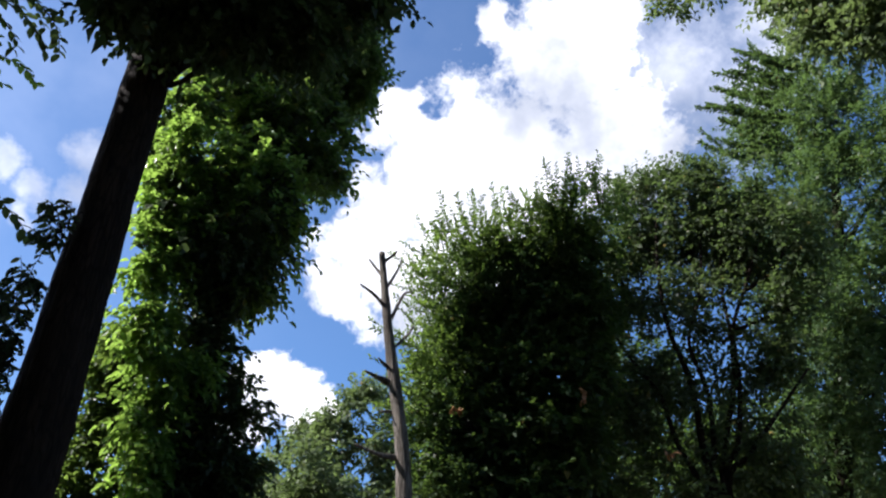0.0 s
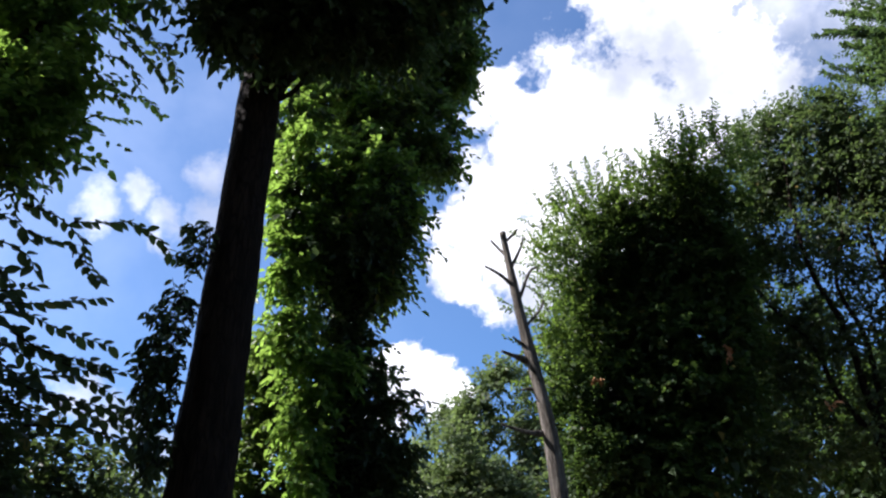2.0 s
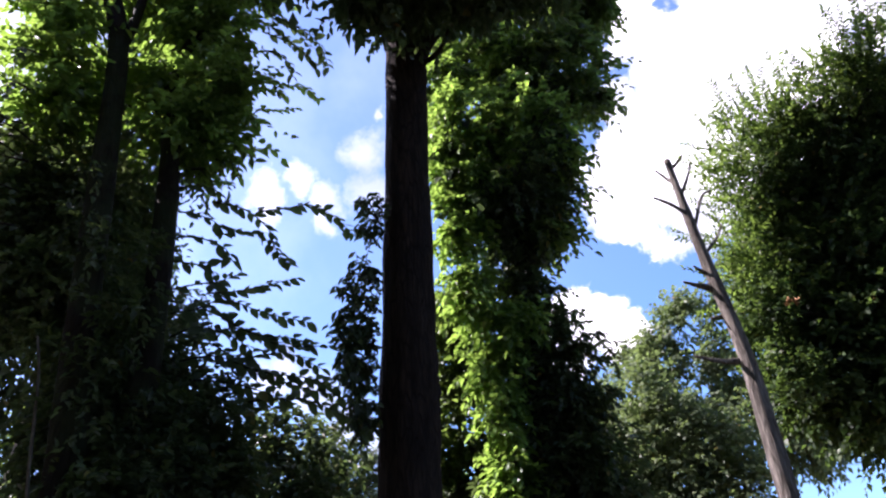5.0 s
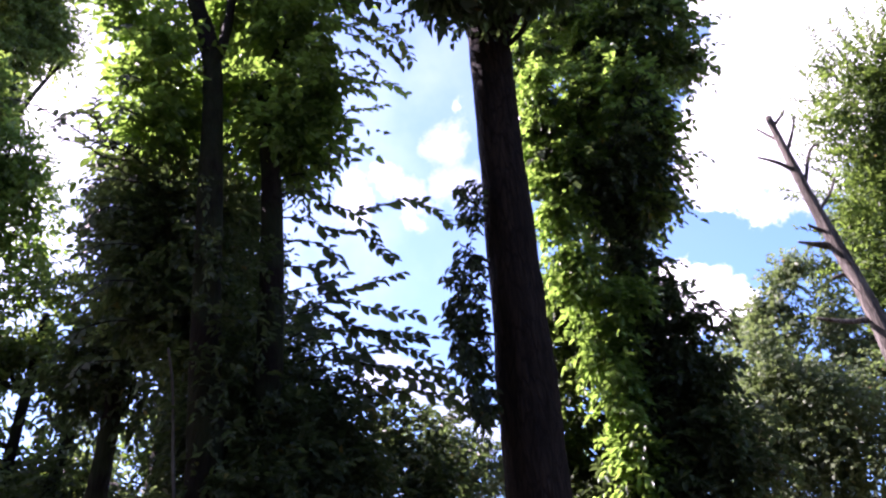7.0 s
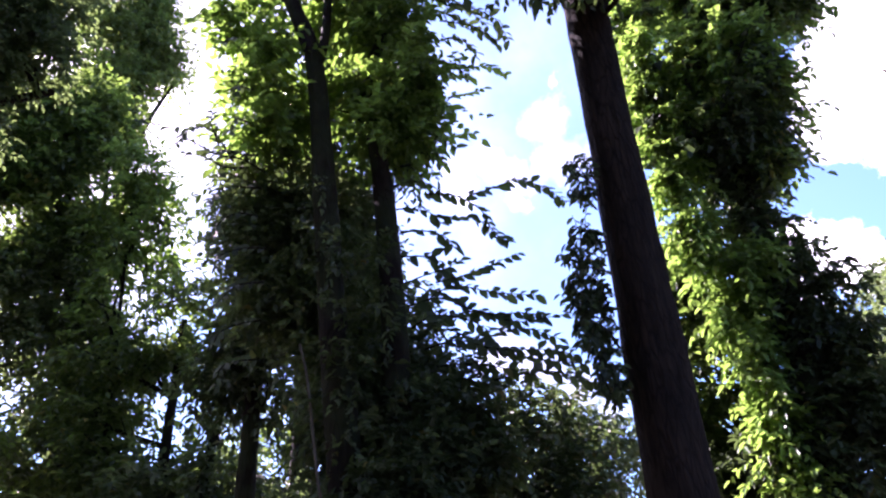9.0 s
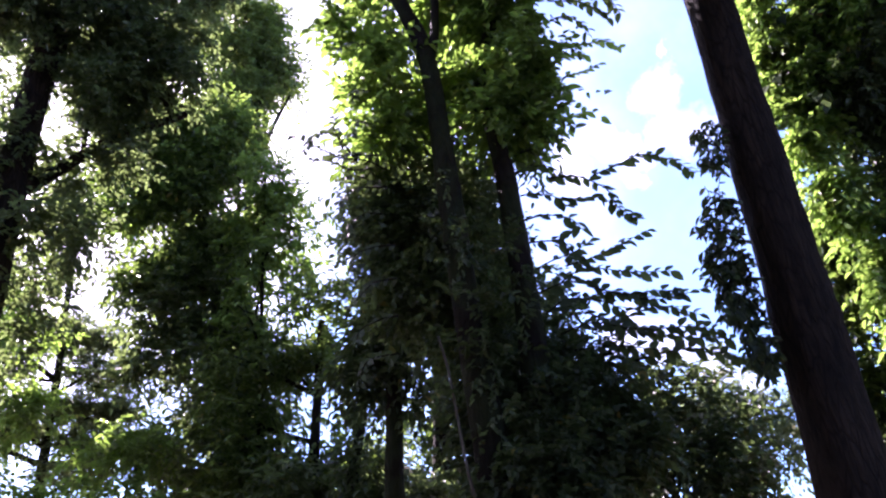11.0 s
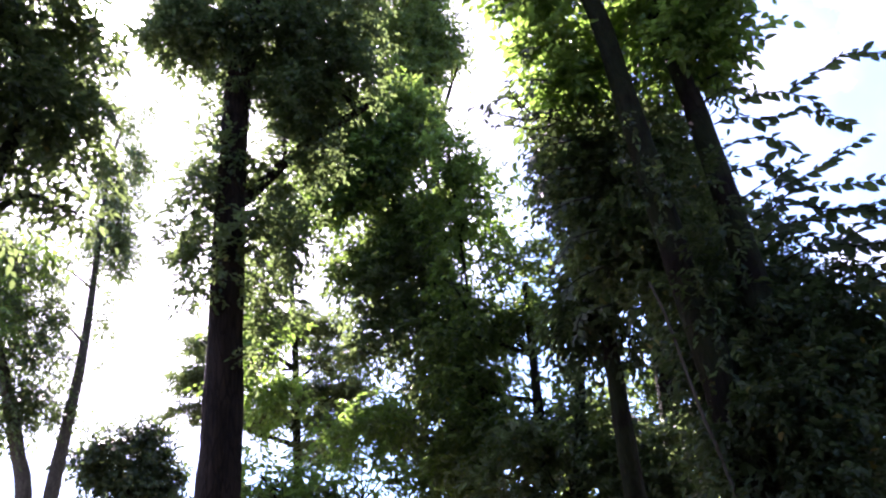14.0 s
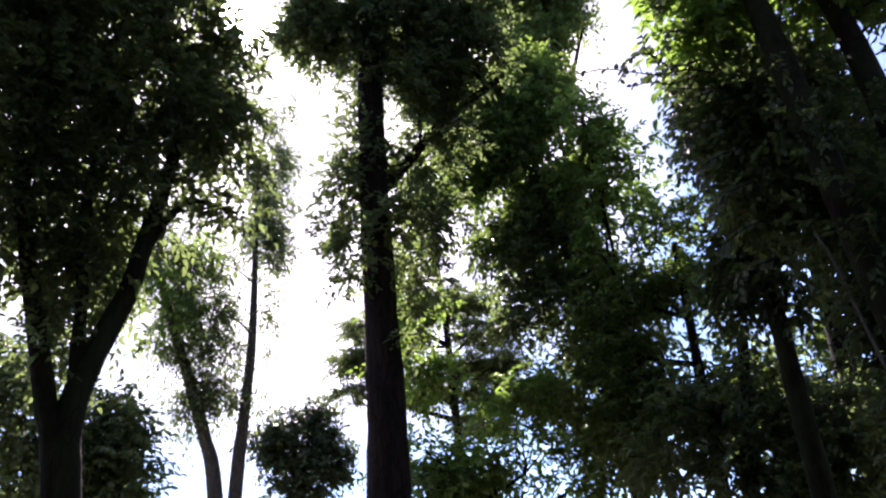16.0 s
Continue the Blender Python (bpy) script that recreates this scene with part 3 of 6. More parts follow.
# Dark leaf colour painted in for the shaded right side and lower trunk.
B_DARK = [
    (-3.42, 9.92, 8.45, 0.66, 0.66), (-3.10, 10.05, 8.90, 0.50, 0.50),
    (-3.51, 10.22, 7.88, 0.41, 0.41), (-3.71, 10.15, 7.18, 0.37, 0.37), (-3.16, 10.33, 8.34, 0.39, 0.39), (-3.47, 10.23, 6.92, 0.30, 0.30),
    (-3.86, 10.10, 7.79, 0.27, 0.27), (-3.86, 10.10, 8.44, 0.28, 0.28), (-3.29, 10.29, 7.55, 0.18, 0.18),
    (-3.31, 10.27, 6.41, 0.28, 0.28), (-3.39, 10.23, 5.69, 0.41, 0.41), (-3.09, 10.32, 6.03, 0.29, 0.29), (-3.65, 10.12, 4.98, 0.48, 0.48),
    (-3.21, 10.25, 4.99, 0.43, 0.43), (-3.61, 10.10, 4.19, 0.54, 0.54), (-2.92, 10.33, 5.17, 0.25, 0.25), (-3.17, 10.23, 4.27, 0.42, 0.42),
    (-4.02, 9.96, 3.89, 0.42, 0.42), (-3.62, 10.07, 3.53, 0.50, 0.50), (-3.75, 10.12, 5.60, 0.27, 0.27), (-2.74, 10.41, 5.81, 0.15, 0.15),
]
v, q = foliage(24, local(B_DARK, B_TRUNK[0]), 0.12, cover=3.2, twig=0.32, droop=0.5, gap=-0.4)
part("side_climber", quads_mesh("side_climber", v, q, LEAF_BROAD), clad, "leaves coloured darker to stand for the climber's shaded side")
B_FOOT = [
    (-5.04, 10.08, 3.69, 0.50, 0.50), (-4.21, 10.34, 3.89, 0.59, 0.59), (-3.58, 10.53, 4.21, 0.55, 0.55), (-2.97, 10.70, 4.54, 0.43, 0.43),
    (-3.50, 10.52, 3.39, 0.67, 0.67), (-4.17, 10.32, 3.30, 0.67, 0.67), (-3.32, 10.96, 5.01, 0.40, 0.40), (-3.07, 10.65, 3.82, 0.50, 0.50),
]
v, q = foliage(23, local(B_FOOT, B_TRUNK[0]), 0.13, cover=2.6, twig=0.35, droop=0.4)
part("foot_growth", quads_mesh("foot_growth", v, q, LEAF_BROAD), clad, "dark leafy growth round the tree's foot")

# the dead snag
C_TRUNK = [
    (-0.74, 11.79, -0.05), (-0.80, 11.91, 4.20), (-0.85, 11.95, 5.86), (-1.06, 12.01, 7.59), (-1.17, 12.04, 8.66), (-1.26, 12.06, 9.70),
]
snag = thing("dead_snag", C_TRUNK[0], "dead leafless broken trunk with short bare stubs, greyish brown", "dead tree")
part("trunk", mesh_of("trunk", [tube(local(C_TRUNK, C_TRUNK[0]), 0.165, 0.055, 10, 14, 0.07, 31, 0.1)], DEADWOOD), snag)
for i, pts in enumerate([
    [(-1.10, 12.04, 8.41), (-1.35, 11.92, 8.70), (-1.61, 11.81, 8.88)],
    [(-1.18, 12.04, 9.09), (-1.34, 12.15, 9.38), (-1.50, 12.14, 9.62)],
    [(-1.17, 12.04, 8.90), (-0.97, 12.07, 9.29), (-0.89, 12.08, 9.53)],
    [(-1.07, 12.04, 8.28), (-0.86, 12.26, 8.89), (-0.71, 12.38, 9.03)],
    [(-1.06, 11.99, 7.03), (-1.27, 11.88, 7.10), (-1.46, 11.77, 7.17)],
    [(-1.07, 12.00, 7.29), (-1.17, 11.89, 7.35), (-1.25, 11.80, 7.41)],
    [(-1.00, 12.01, 7.70), (-0.79, 12.24, 8.05), (-0.68, 12.35, 8.31)],
    [(-0.97, 11.94, 5.74), (-1.21, 11.73, 5.73), (-1.56, 11.61, 5.86)],
    [(-0.93, 11.98, 6.44), (-1.05, 11.97, 6.52), (-1.20, 11.86, 6.48)],
    [(-1.23, 12.05, 9.48), (-1.04, 12.08, 9.66), (-0.98, 12.08, 9.74)]]):
    c = local(pts, C_TRUNK[0])
    part("stub", mesh_of("stub", [tube(c, (0.045, 0.038, 0.034, 0.036, 0.07, 0.04, 0.03, 0.055, 0.05, 0.03)[i], 0.017, 5, 7, 0.12, 40 + i)], DEADWOOD), snag)

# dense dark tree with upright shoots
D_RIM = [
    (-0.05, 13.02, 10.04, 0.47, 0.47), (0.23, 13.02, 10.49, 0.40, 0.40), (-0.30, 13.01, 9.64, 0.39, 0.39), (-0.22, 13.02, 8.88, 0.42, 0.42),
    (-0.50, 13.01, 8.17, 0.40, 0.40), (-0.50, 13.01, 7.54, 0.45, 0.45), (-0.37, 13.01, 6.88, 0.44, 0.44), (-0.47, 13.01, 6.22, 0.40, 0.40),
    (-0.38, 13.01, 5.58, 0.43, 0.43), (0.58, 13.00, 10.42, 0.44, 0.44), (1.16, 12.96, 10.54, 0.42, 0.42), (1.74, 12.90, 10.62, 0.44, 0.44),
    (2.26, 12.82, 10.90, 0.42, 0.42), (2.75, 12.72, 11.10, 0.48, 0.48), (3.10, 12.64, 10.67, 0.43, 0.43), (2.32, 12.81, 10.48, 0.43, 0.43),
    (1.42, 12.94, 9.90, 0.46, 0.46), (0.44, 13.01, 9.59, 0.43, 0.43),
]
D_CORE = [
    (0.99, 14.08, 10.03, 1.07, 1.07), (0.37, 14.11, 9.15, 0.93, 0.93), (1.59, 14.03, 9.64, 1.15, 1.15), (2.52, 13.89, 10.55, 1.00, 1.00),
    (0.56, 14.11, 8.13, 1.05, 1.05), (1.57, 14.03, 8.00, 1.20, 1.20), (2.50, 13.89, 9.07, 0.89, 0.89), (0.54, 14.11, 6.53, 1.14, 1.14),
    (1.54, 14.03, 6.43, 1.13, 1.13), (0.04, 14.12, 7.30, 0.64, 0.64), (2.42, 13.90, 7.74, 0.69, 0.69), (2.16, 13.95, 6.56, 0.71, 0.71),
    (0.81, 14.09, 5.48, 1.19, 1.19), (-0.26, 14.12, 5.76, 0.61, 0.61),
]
D_SHOOTS = [
    [(0.50, 13.01, 10.83), (0.55, 13.01, 11.25), (0.56, 13.01, 11.68)],
    [(0.20, 13.02, 10.66), (0.14, 13.02, 11.06), (0.04, 13.02, 11.48)],
    [(2.08, 12.85, 11.39), (2.10, 12.84, 11.96), (2.08, 12.85, 12.55)],
    [(2.42, 12.79, 11.45), (2.53, 12.76, 12.00), (2.60, 12.75, 12.60)],
    [(2.59, 12.75, 11.47), (2.72, 12.73, 11.91), (2.80, 12.71, 12.37)],
    [(2.91, 12.68, 11.37), (3.08, 12.64, 11.89), (3.21, 12.61, 12.44)],
    [(3.12, 12.63, 11.08), (3.27, 12.60, 11.47), (3.37, 12.57, 11.89)],
    [(1.41, 12.94, 10.67), (1.40, 12.94, 11.02), (1.35, 12.95, 11.39)],
    [(1.86, 12.88, 10.85), (1.85, 12.88, 11.16), (1.79, 12.89, 11.49)],
    [(-0.52, 13.01, 9.70), (-0.61, 13.01, 10.04), (-0.75, 13.00, 10.40)],
    [(-0.12, 13.02, 10.28), (-0.15, 13.02, 10.58), (-0.22, 13.02, 10.91)],
    [(1.07, 12.97, 10.73), (1.02, 12.98, 11.05), (0.92, 12.98, 11.38)],
    [(-0.75, 13.00, 9.32), (-0.84, 12.99, 9.59), (-0.97, 12.98, 9.86)],
    [(-0.73, 13.00, 8.68), (-0.86, 12.99, 8.87), (-1.04, 12.98, 9.07)],
    [(0.77, 12.99, 10.64), (0.78, 12.99, 11.00), (0.74, 13.00, 11.37)],
    [(2.70, 12.73, 11.44), (2.85, 12.70, 11.80), (2.97, 12.67, 12.19)],
    [(2.24, 12.82, 11.39), (2.30, 12.81, 11.85), (2.32, 12.81, 12.34)],
]
D_TRUNK = [
    (0.85, 13.98, -0.05), (1.05, 13.98, 4.60), (1.15, 13.98, 7.00), (1.25, 13.98, 9.20),
]
# Sun and shade are put into colour: lighter edge leaves, darker inner ones.
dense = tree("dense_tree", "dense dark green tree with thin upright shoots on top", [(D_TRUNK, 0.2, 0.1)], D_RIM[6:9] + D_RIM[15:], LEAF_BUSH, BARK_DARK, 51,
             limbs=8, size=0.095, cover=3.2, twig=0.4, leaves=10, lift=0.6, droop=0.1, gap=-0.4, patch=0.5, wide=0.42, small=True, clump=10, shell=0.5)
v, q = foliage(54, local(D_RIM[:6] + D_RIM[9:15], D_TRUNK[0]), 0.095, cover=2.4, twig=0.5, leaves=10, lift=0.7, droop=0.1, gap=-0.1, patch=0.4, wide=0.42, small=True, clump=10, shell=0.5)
part("sunny_side", quads_mesh("sunny_side", v, q, LEAF_BUSH_LIT), dense, "edge leaves coloured lighter green to show the sun on them")
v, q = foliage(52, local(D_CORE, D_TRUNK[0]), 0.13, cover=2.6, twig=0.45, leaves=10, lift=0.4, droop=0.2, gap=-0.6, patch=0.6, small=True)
part("shaded_crown", quads_mesh("shaded_crown", v, q, LEAF_BUSH), dense, "dense inside of the crown, coloured darker to show its shade")
dark_core(dense, D_TRUNK[0], D_CORE, LEAF_BUSH, 53, 0.22, 2.4, 0.85)
for k, points in enumerate(D_SHOOTS):
    sprig(local(points, D_TRUNK[0]), dense, LEAF_BUSH, BARK_DARK, 520 + k, 0.10, 0.05, 0.42, -0.1, 0.011)
rng = np.random.default_rng(57)
for k in range(130):
    x, y, z, rh, rv = local(D_RIM, D_TRUNK[0])[k % len(D_RIM)]
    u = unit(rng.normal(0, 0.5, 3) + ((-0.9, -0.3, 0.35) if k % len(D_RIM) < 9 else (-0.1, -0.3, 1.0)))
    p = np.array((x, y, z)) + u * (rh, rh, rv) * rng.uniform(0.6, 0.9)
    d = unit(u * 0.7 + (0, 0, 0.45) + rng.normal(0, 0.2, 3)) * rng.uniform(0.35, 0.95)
    sprig([p, p + d * 0.5 + rng.normal(0, 0.02, 3), p + d], dense, LEAF_BUSH_LIT, BARK_DARK, 600 + k, 0.095, 0.03, 0.42, 0.0, 0.008, "shoot", "shoot on the outside of the crown, coloured lighter as sunlit")
for k, points in enumerate([
    [(-0.11, 12.72, 6.81), (-0.01, 12.72, 6.84), (0.11, 12.72, 6.81)],
    [(2.23, 13.13, 7.35), (2.35, 13.11, 7.22), (2.26, 13.12, 7.07)],
    [(3.55, 13.14, 6.15), (3.61, 13.12, 6.04), (3.71, 13.10, 6.07)]]):
    sprig(local(points, D_TRUNK[0]), dense, LEAF_DEAD, BARK_DARK, 560 + k, 0.13, 0.022, 0.5, 0.5, 0.006, "withered_sprig", "small withered orange-brown sprig")

# many-stemmed open tree
E_STEMS = [
    [(5.03, 14.76, -0.05), (4.76, 14.55, 5.44), (4.69, 14.57, 6.59), (4.73, 14.56, 7.95), (4.53, 14.63, 9.27), (4.56, 14.61, 10.65), (4.73, 14.56, 11.95)],
    [(4.94, 14.86, -0.05), (4.67, 14.58, 5.45), (4.87, 14.52, 6.56), (4.98, 14.48, 7.77), (4.86, 14.52, 8.91), (5.28, 14.37, 9.98), (5.54, 14.27, 11.32)],
    [(5.09, 14.80, -0.05), (4.89, 14.51, 5.42), (5.07, 14.45, 6.62), (5.46, 14.30, 7.76), (5.67, 14.22, 8.92), (6.14, 14.02, 9.93), (6.68, 13.77, 11.10)],
    [(4.85, 14.80, -0.05), (4.63, 14.59, 5.46), (4.45, 14.65, 6.21), (4.24, 14.71, 6.90), (4.11, 14.75, 7.86), (3.63, 14.88, 8.84), (3.32, 14.95, 9.85)],
    [(5.18, 14.70, -0.05), (4.93, 14.49, 5.41), (5.47, 14.30, 6.43), (6.10, 14.04, 7.13), (6.73, 13.75, 7.84)],
    [(5.00, 14.65, -0.05), (4.84, 14.52, 5.42), (5.31, 14.36, 6.68), (5.62, 14.24, 8.19), (5.67, 14.22, 9.71), (5.88, 14.13, 11.18)]]
E_CROWN = [
    (4.77, 15.16, 13.14, 0.86, 0.86), (5.65, 14.78, 12.80, 1.00, 1.00), (6.51, 14.32, 12.50, 0.94, 0.94), (4.33, 15.30, 11.92, 0.83, 0.83),
    (5.28, 14.91, 11.78, 1.03, 1.03), (6.36, 14.38, 11.50, 1.09, 1.09), (7.07, 13.96, 10.88, 1.07, 1.07), (3.83, 15.42, 10.32, 0.66, 0.66),
    (6.95, 14.00, 9.51, 0.58, 0.58),
]
many = tree("many_stemmed_tree", "open many-stemmed tree with sky showing between thin stems", [(p, 0.075 if i else 0.1, 0.025) for i, p in enumerate(E_STEMS)],
            E_CROWN, LEAF_OLIVE, BARK, 61, limbs=9, size=0.115, cover=3.0, twig=0.45, gap=-0.1, patch=0.7, small=True, clump=6)
E_FILL = [
    (3.60, 15.19, 11.14, 0.58, 0.58), (3.31, 15.26, 10.25, 0.62, 0.62), (4.34, 15.00, 11.54, 0.46, 0.46), (4.22, 15.03, 10.02, 0.44, 0.44),
    (3.06, 15.31, 9.53, 0.49, 0.49), (3.41, 15.24, 8.39, 0.47, 0.47), (3.93, 15.11, 8.28, 0.48, 0.48), (4.29, 15.01, 8.46, 0.32, 0.32),
    (3.60, 15.19, 7.73, 0.45, 0.45), (2.95, 15.33, 7.73, 0.48, 0.48), (2.60, 15.40, 7.00, 0.56, 0.56), (3.32, 15.26, 6.89, 0.55, 0.55),
    (2.84, 15.35, 6.07, 0.65, 0.65), (3.80, 15.14, 6.04, 0.53, 0.53), (3.78, 15.15, 7.34, 0.38, 0.38), (4.07, 15.07, 6.77, 0.39, 0.39),
    (5.98, 14.42, 8.01, 0.45, 0.45), (6.38, 14.24, 8.12, 0.41, 0.41), (6.75, 14.07, 8.48, 0.39, 0.39), (5.17, 14.73, 8.24, 0.29, 0.29),
    (5.65, 14.55, 10.62, 0.34, 0.34), (6.29, 14.28, 8.83, 0.35, 0.35), (4.64, 14.91, 6.89, 0.28, 0.28), (5.59, 14.57, 6.90, 0.27, 0.27),
    (5.52, 14.60, 5.85, 0.36, 0.36), (6.00, 14.41, 6.01, 0.46, 0.46), (4.36, 14.99, 5.75, 0.37, 0.37), (5.22, 14.71, 11.08, 0.34, 0.34),
    (4.88, 14.83, 10.10, 0.34, 0.34), (4.24, 15.02, 9.19, 0.33, 0.33), (6.79, 14.05, 9.61, 0.40, 0.40), (6.23, 14.31, 10.82, 0.36, 0.36),
]
v, q = foliage(63, local(E_FILL + [
    (2.14, 15.05, 5.23, 0.59, 0.59), (2.83, 14.93, 5.59, 0.59, 0.59), (2.59, 14.97, 4.67, 0.67, 0.67), (1.69, 15.11, 4.63, 0.58, 0.58),
], E_STEMS[0][0]), 0.13, cover=2.6, twig=0.42, gap=-0.22, patch=0.5, small=True, clump=5)
part("shaded_growth", quads_mesh("shaded_growth", v, q, LEAF_OLIVE), many, "dark shaded leaves behind the stems")

v, q = foliage(64, local([
    (5.64, 14.34, 9.51, 0.80, 0.80), (4.86, 14.62, 9.23, 0.81, 0.81), (5.76, 14.29, 8.45, 0.77, 0.77), (4.93, 14.60, 7.48, 0.86, 0.86),
    (5.75, 14.29, 7.05, 0.83, 0.83), (4.99, 14.58, 10.29, 0.71, 0.71), (5.69, 14.32, 6.21, 0.80, 0.80), (4.79, 14.65, 6.18, 0.82, 0.82),
    (4.38, 14.77, 8.09, 0.56, 0.56),
], E_STEMS[0][0]), 0.12, cover=1.3, twig=0.42, gap=0.0, patch=0.35, small=True)
part("inner_growth", quads_mesh("inner_growth", v, q, LEAF_OLIVE), many, "loose leaves among the stems")

# soft conifer and the crown overhead
F_TRUNK = [
    (8.32, 18.28, -0.05), (8.68, 17.95, 6.35), (9.97, 17.24, 11.79), (10.77, 16.71, 16.08), (11.15, 16.44, 18.73),
]
F_CROWN = [
    (10.51, 16.95, 18.83, 0.68, 0.68), (10.73, 16.76, 17.46, 1.13, 1.13), (9.89, 17.37, 16.95, 1.21, 1.21), (9.12, 17.92, 18.31, 0.43, 0.43),
    (11.16, 16.39, 16.19, 1.46, 1.46), (9.27, 17.80, 16.92, 0.75, 0.75), (9.64, 17.52, 14.97, 1.42, 1.42), (10.54, 16.85, 13.64, 1.89, 1.89),
    (9.42, 17.62, 12.40, 1.51, 1.51), (10.21, 17.06, 11.01, 1.96, 1.96), (9.15, 17.74, 9.84, 1.28, 1.28), (9.83, 17.29, 8.73, 1.89, 1.89),
    (8.84, 17.88, 7.35, 1.71, 1.71), (11.70, 15.90, 14.33, 1.57, 1.57), (10.91, 16.52, 10.52, 1.62, 1.62), (8.78, 18.12, 18.04, 0.31, 0.31),
]
conifer = tree("soft_conifer", "tall conifer with dense feathery mid-green sprays", [(F_TRUNK, 0.25, 0.05)], F_CROWN, LEAF_CONE, BARK_DARK, 71,
     limbs=8, size=0.14, cover=2.5, twig=0.7, leaves=14, lift=0.2, droop=0.1, wide=0.36, gap=-0.12, patch=0.6, small=True, clump=9, shell=0.4)
rng = np.random.default_rng(77)
for k, pts in enumerate([
    [(9.31, 17.19, 16.07), (8.62, 17.65, 16.84), (7.96, 18.04, 17.59)],
    [(9.55, 17.04, 17.21), (8.85, 17.52, 18.06), (8.20, 17.93, 18.88)],
    [(9.87, 16.83, 17.60), (9.19, 17.32, 18.48), (8.56, 17.73, 19.33)],
    [(9.74, 16.89, 16.43), (9.07, 17.37, 17.23), (8.46, 17.76, 18.01)],
    [(10.47, 16.38, 18.04), (9.84, 16.87, 18.95), (9.26, 17.30, 19.85)],
    [(10.37, 16.44, 17.09), (9.75, 16.92, 17.95), (9.17, 17.32, 18.79)],
    [(10.90, 16.03, 18.14), (10.31, 16.51, 19.06), (9.77, 16.94, 19.99)],
    [(11.24, 15.74, 18.53), (10.68, 16.23, 19.50), (10.15, 16.66, 20.46)],
    [(9.66, 16.94, 15.67), (8.99, 17.41, 16.41), (8.39, 17.80, 17.14)],
    [(10.07, 16.66, 16.77), (9.42, 17.15, 17.60), (8.83, 17.54, 18.41)],
    [(10.63, 16.25, 17.54), (10.03, 16.73, 18.42), (9.46, 17.15, 19.29)],
    [(10.17, 16.61, 18.04), (9.50, 17.10, 18.95), (8.89, 17.53, 19.84)],
    [(10.54, 16.32, 18.56), (9.92, 16.82, 19.52), (9.33, 17.25, 20.45)],
    [(10.43, 16.38, 16.21), (9.83, 16.84, 17.00), (9.29, 17.24, 17.79)],
    [(10.08, 16.64, 15.51), (9.45, 17.09, 16.26), (8.88, 17.48, 16.98)]]):
    for twin in range(4):
        c = np.array(local(pts, F_TRUNK[0]))
        c[1:] += rng.normal(0, 0.16, (len(c) - 1, 3)) * (twin > 0)
        sprig(c.tolist(), conifer, LEAF_CONE, BARK_DARK, 780 + 4 * k + twin, 0.15, 0.028, 0.42, 0.1, 0.02, "frond", "spreading pointed frond")
G2_TRUNK = [
    (6.04, 8.68, -0.05), (6.34, 8.41, 4.98), (6.95, 7.83, 7.79), (7.29, 7.47, 10.61), (6.83, 8.00, 13.07),
]
tree("overhanging_tree", "grey-green tree whose high branches hang into view", [(G2_TRUNK, 0.25, 0.08)],
     [
    (6.40, 8.43, 11.76, 0.77, 0.77), (6.62, 8.20, 10.92, 0.63, 0.63), (4.46, 9.91, 13.82, 0.30, 0.30), (6.03, 8.77, 12.66, 0.57, 0.57),
    (6.94, 7.87, 11.16, 0.85, 0.85), (6.06, 8.73, 11.45, 0.38, 0.38), (6.74, 8.11, 13.24, 1.41, 1.41), (5.26, 9.41, 14.56, 0.75, 0.75),
], LEAF_GREY, BARK, 76, limbs=7, size=0.12, cover=2.4, twig=0.35, small=True)

# far trees
tree("background_tree", "dark shaded tree behind the open one", [([
    (6.30, 21.73, -0.05), (6.66, 21.58, 6.71), (7.05, 21.49, 8.96),
], 0.25, 0.12)], [
    (5.63, 22.06, 11.70, 1.46, 1.46), (6.89, 21.54, 8.51, 2.09, 2.09), (9.03, 20.58, 8.42, 1.92, 1.92), (4.36, 22.36, 9.71, 1.95, 1.95),
    (10.14, 19.94, 8.01, 1.56, 1.56), (8.06, 21.06, 8.78, 1.05, 1.05), (5.03, 19.90, 6.64, 1.25, 1.25), (5.94, 19.59, 6.71, 1.25, 1.25),
    (4.01, 20.18, 6.43, 1.09, 1.09), (6.44, 19.43, 7.94, 0.95, 0.95), (6.66, 19.32, 6.93, 1.41, 1.41),
], LEAF_BUSH, BARK_DARK, 84,
     limbs=4, size=0.2, cover=2.6, twig=0.6, gap=-0.25, patch=0.8, small=True)
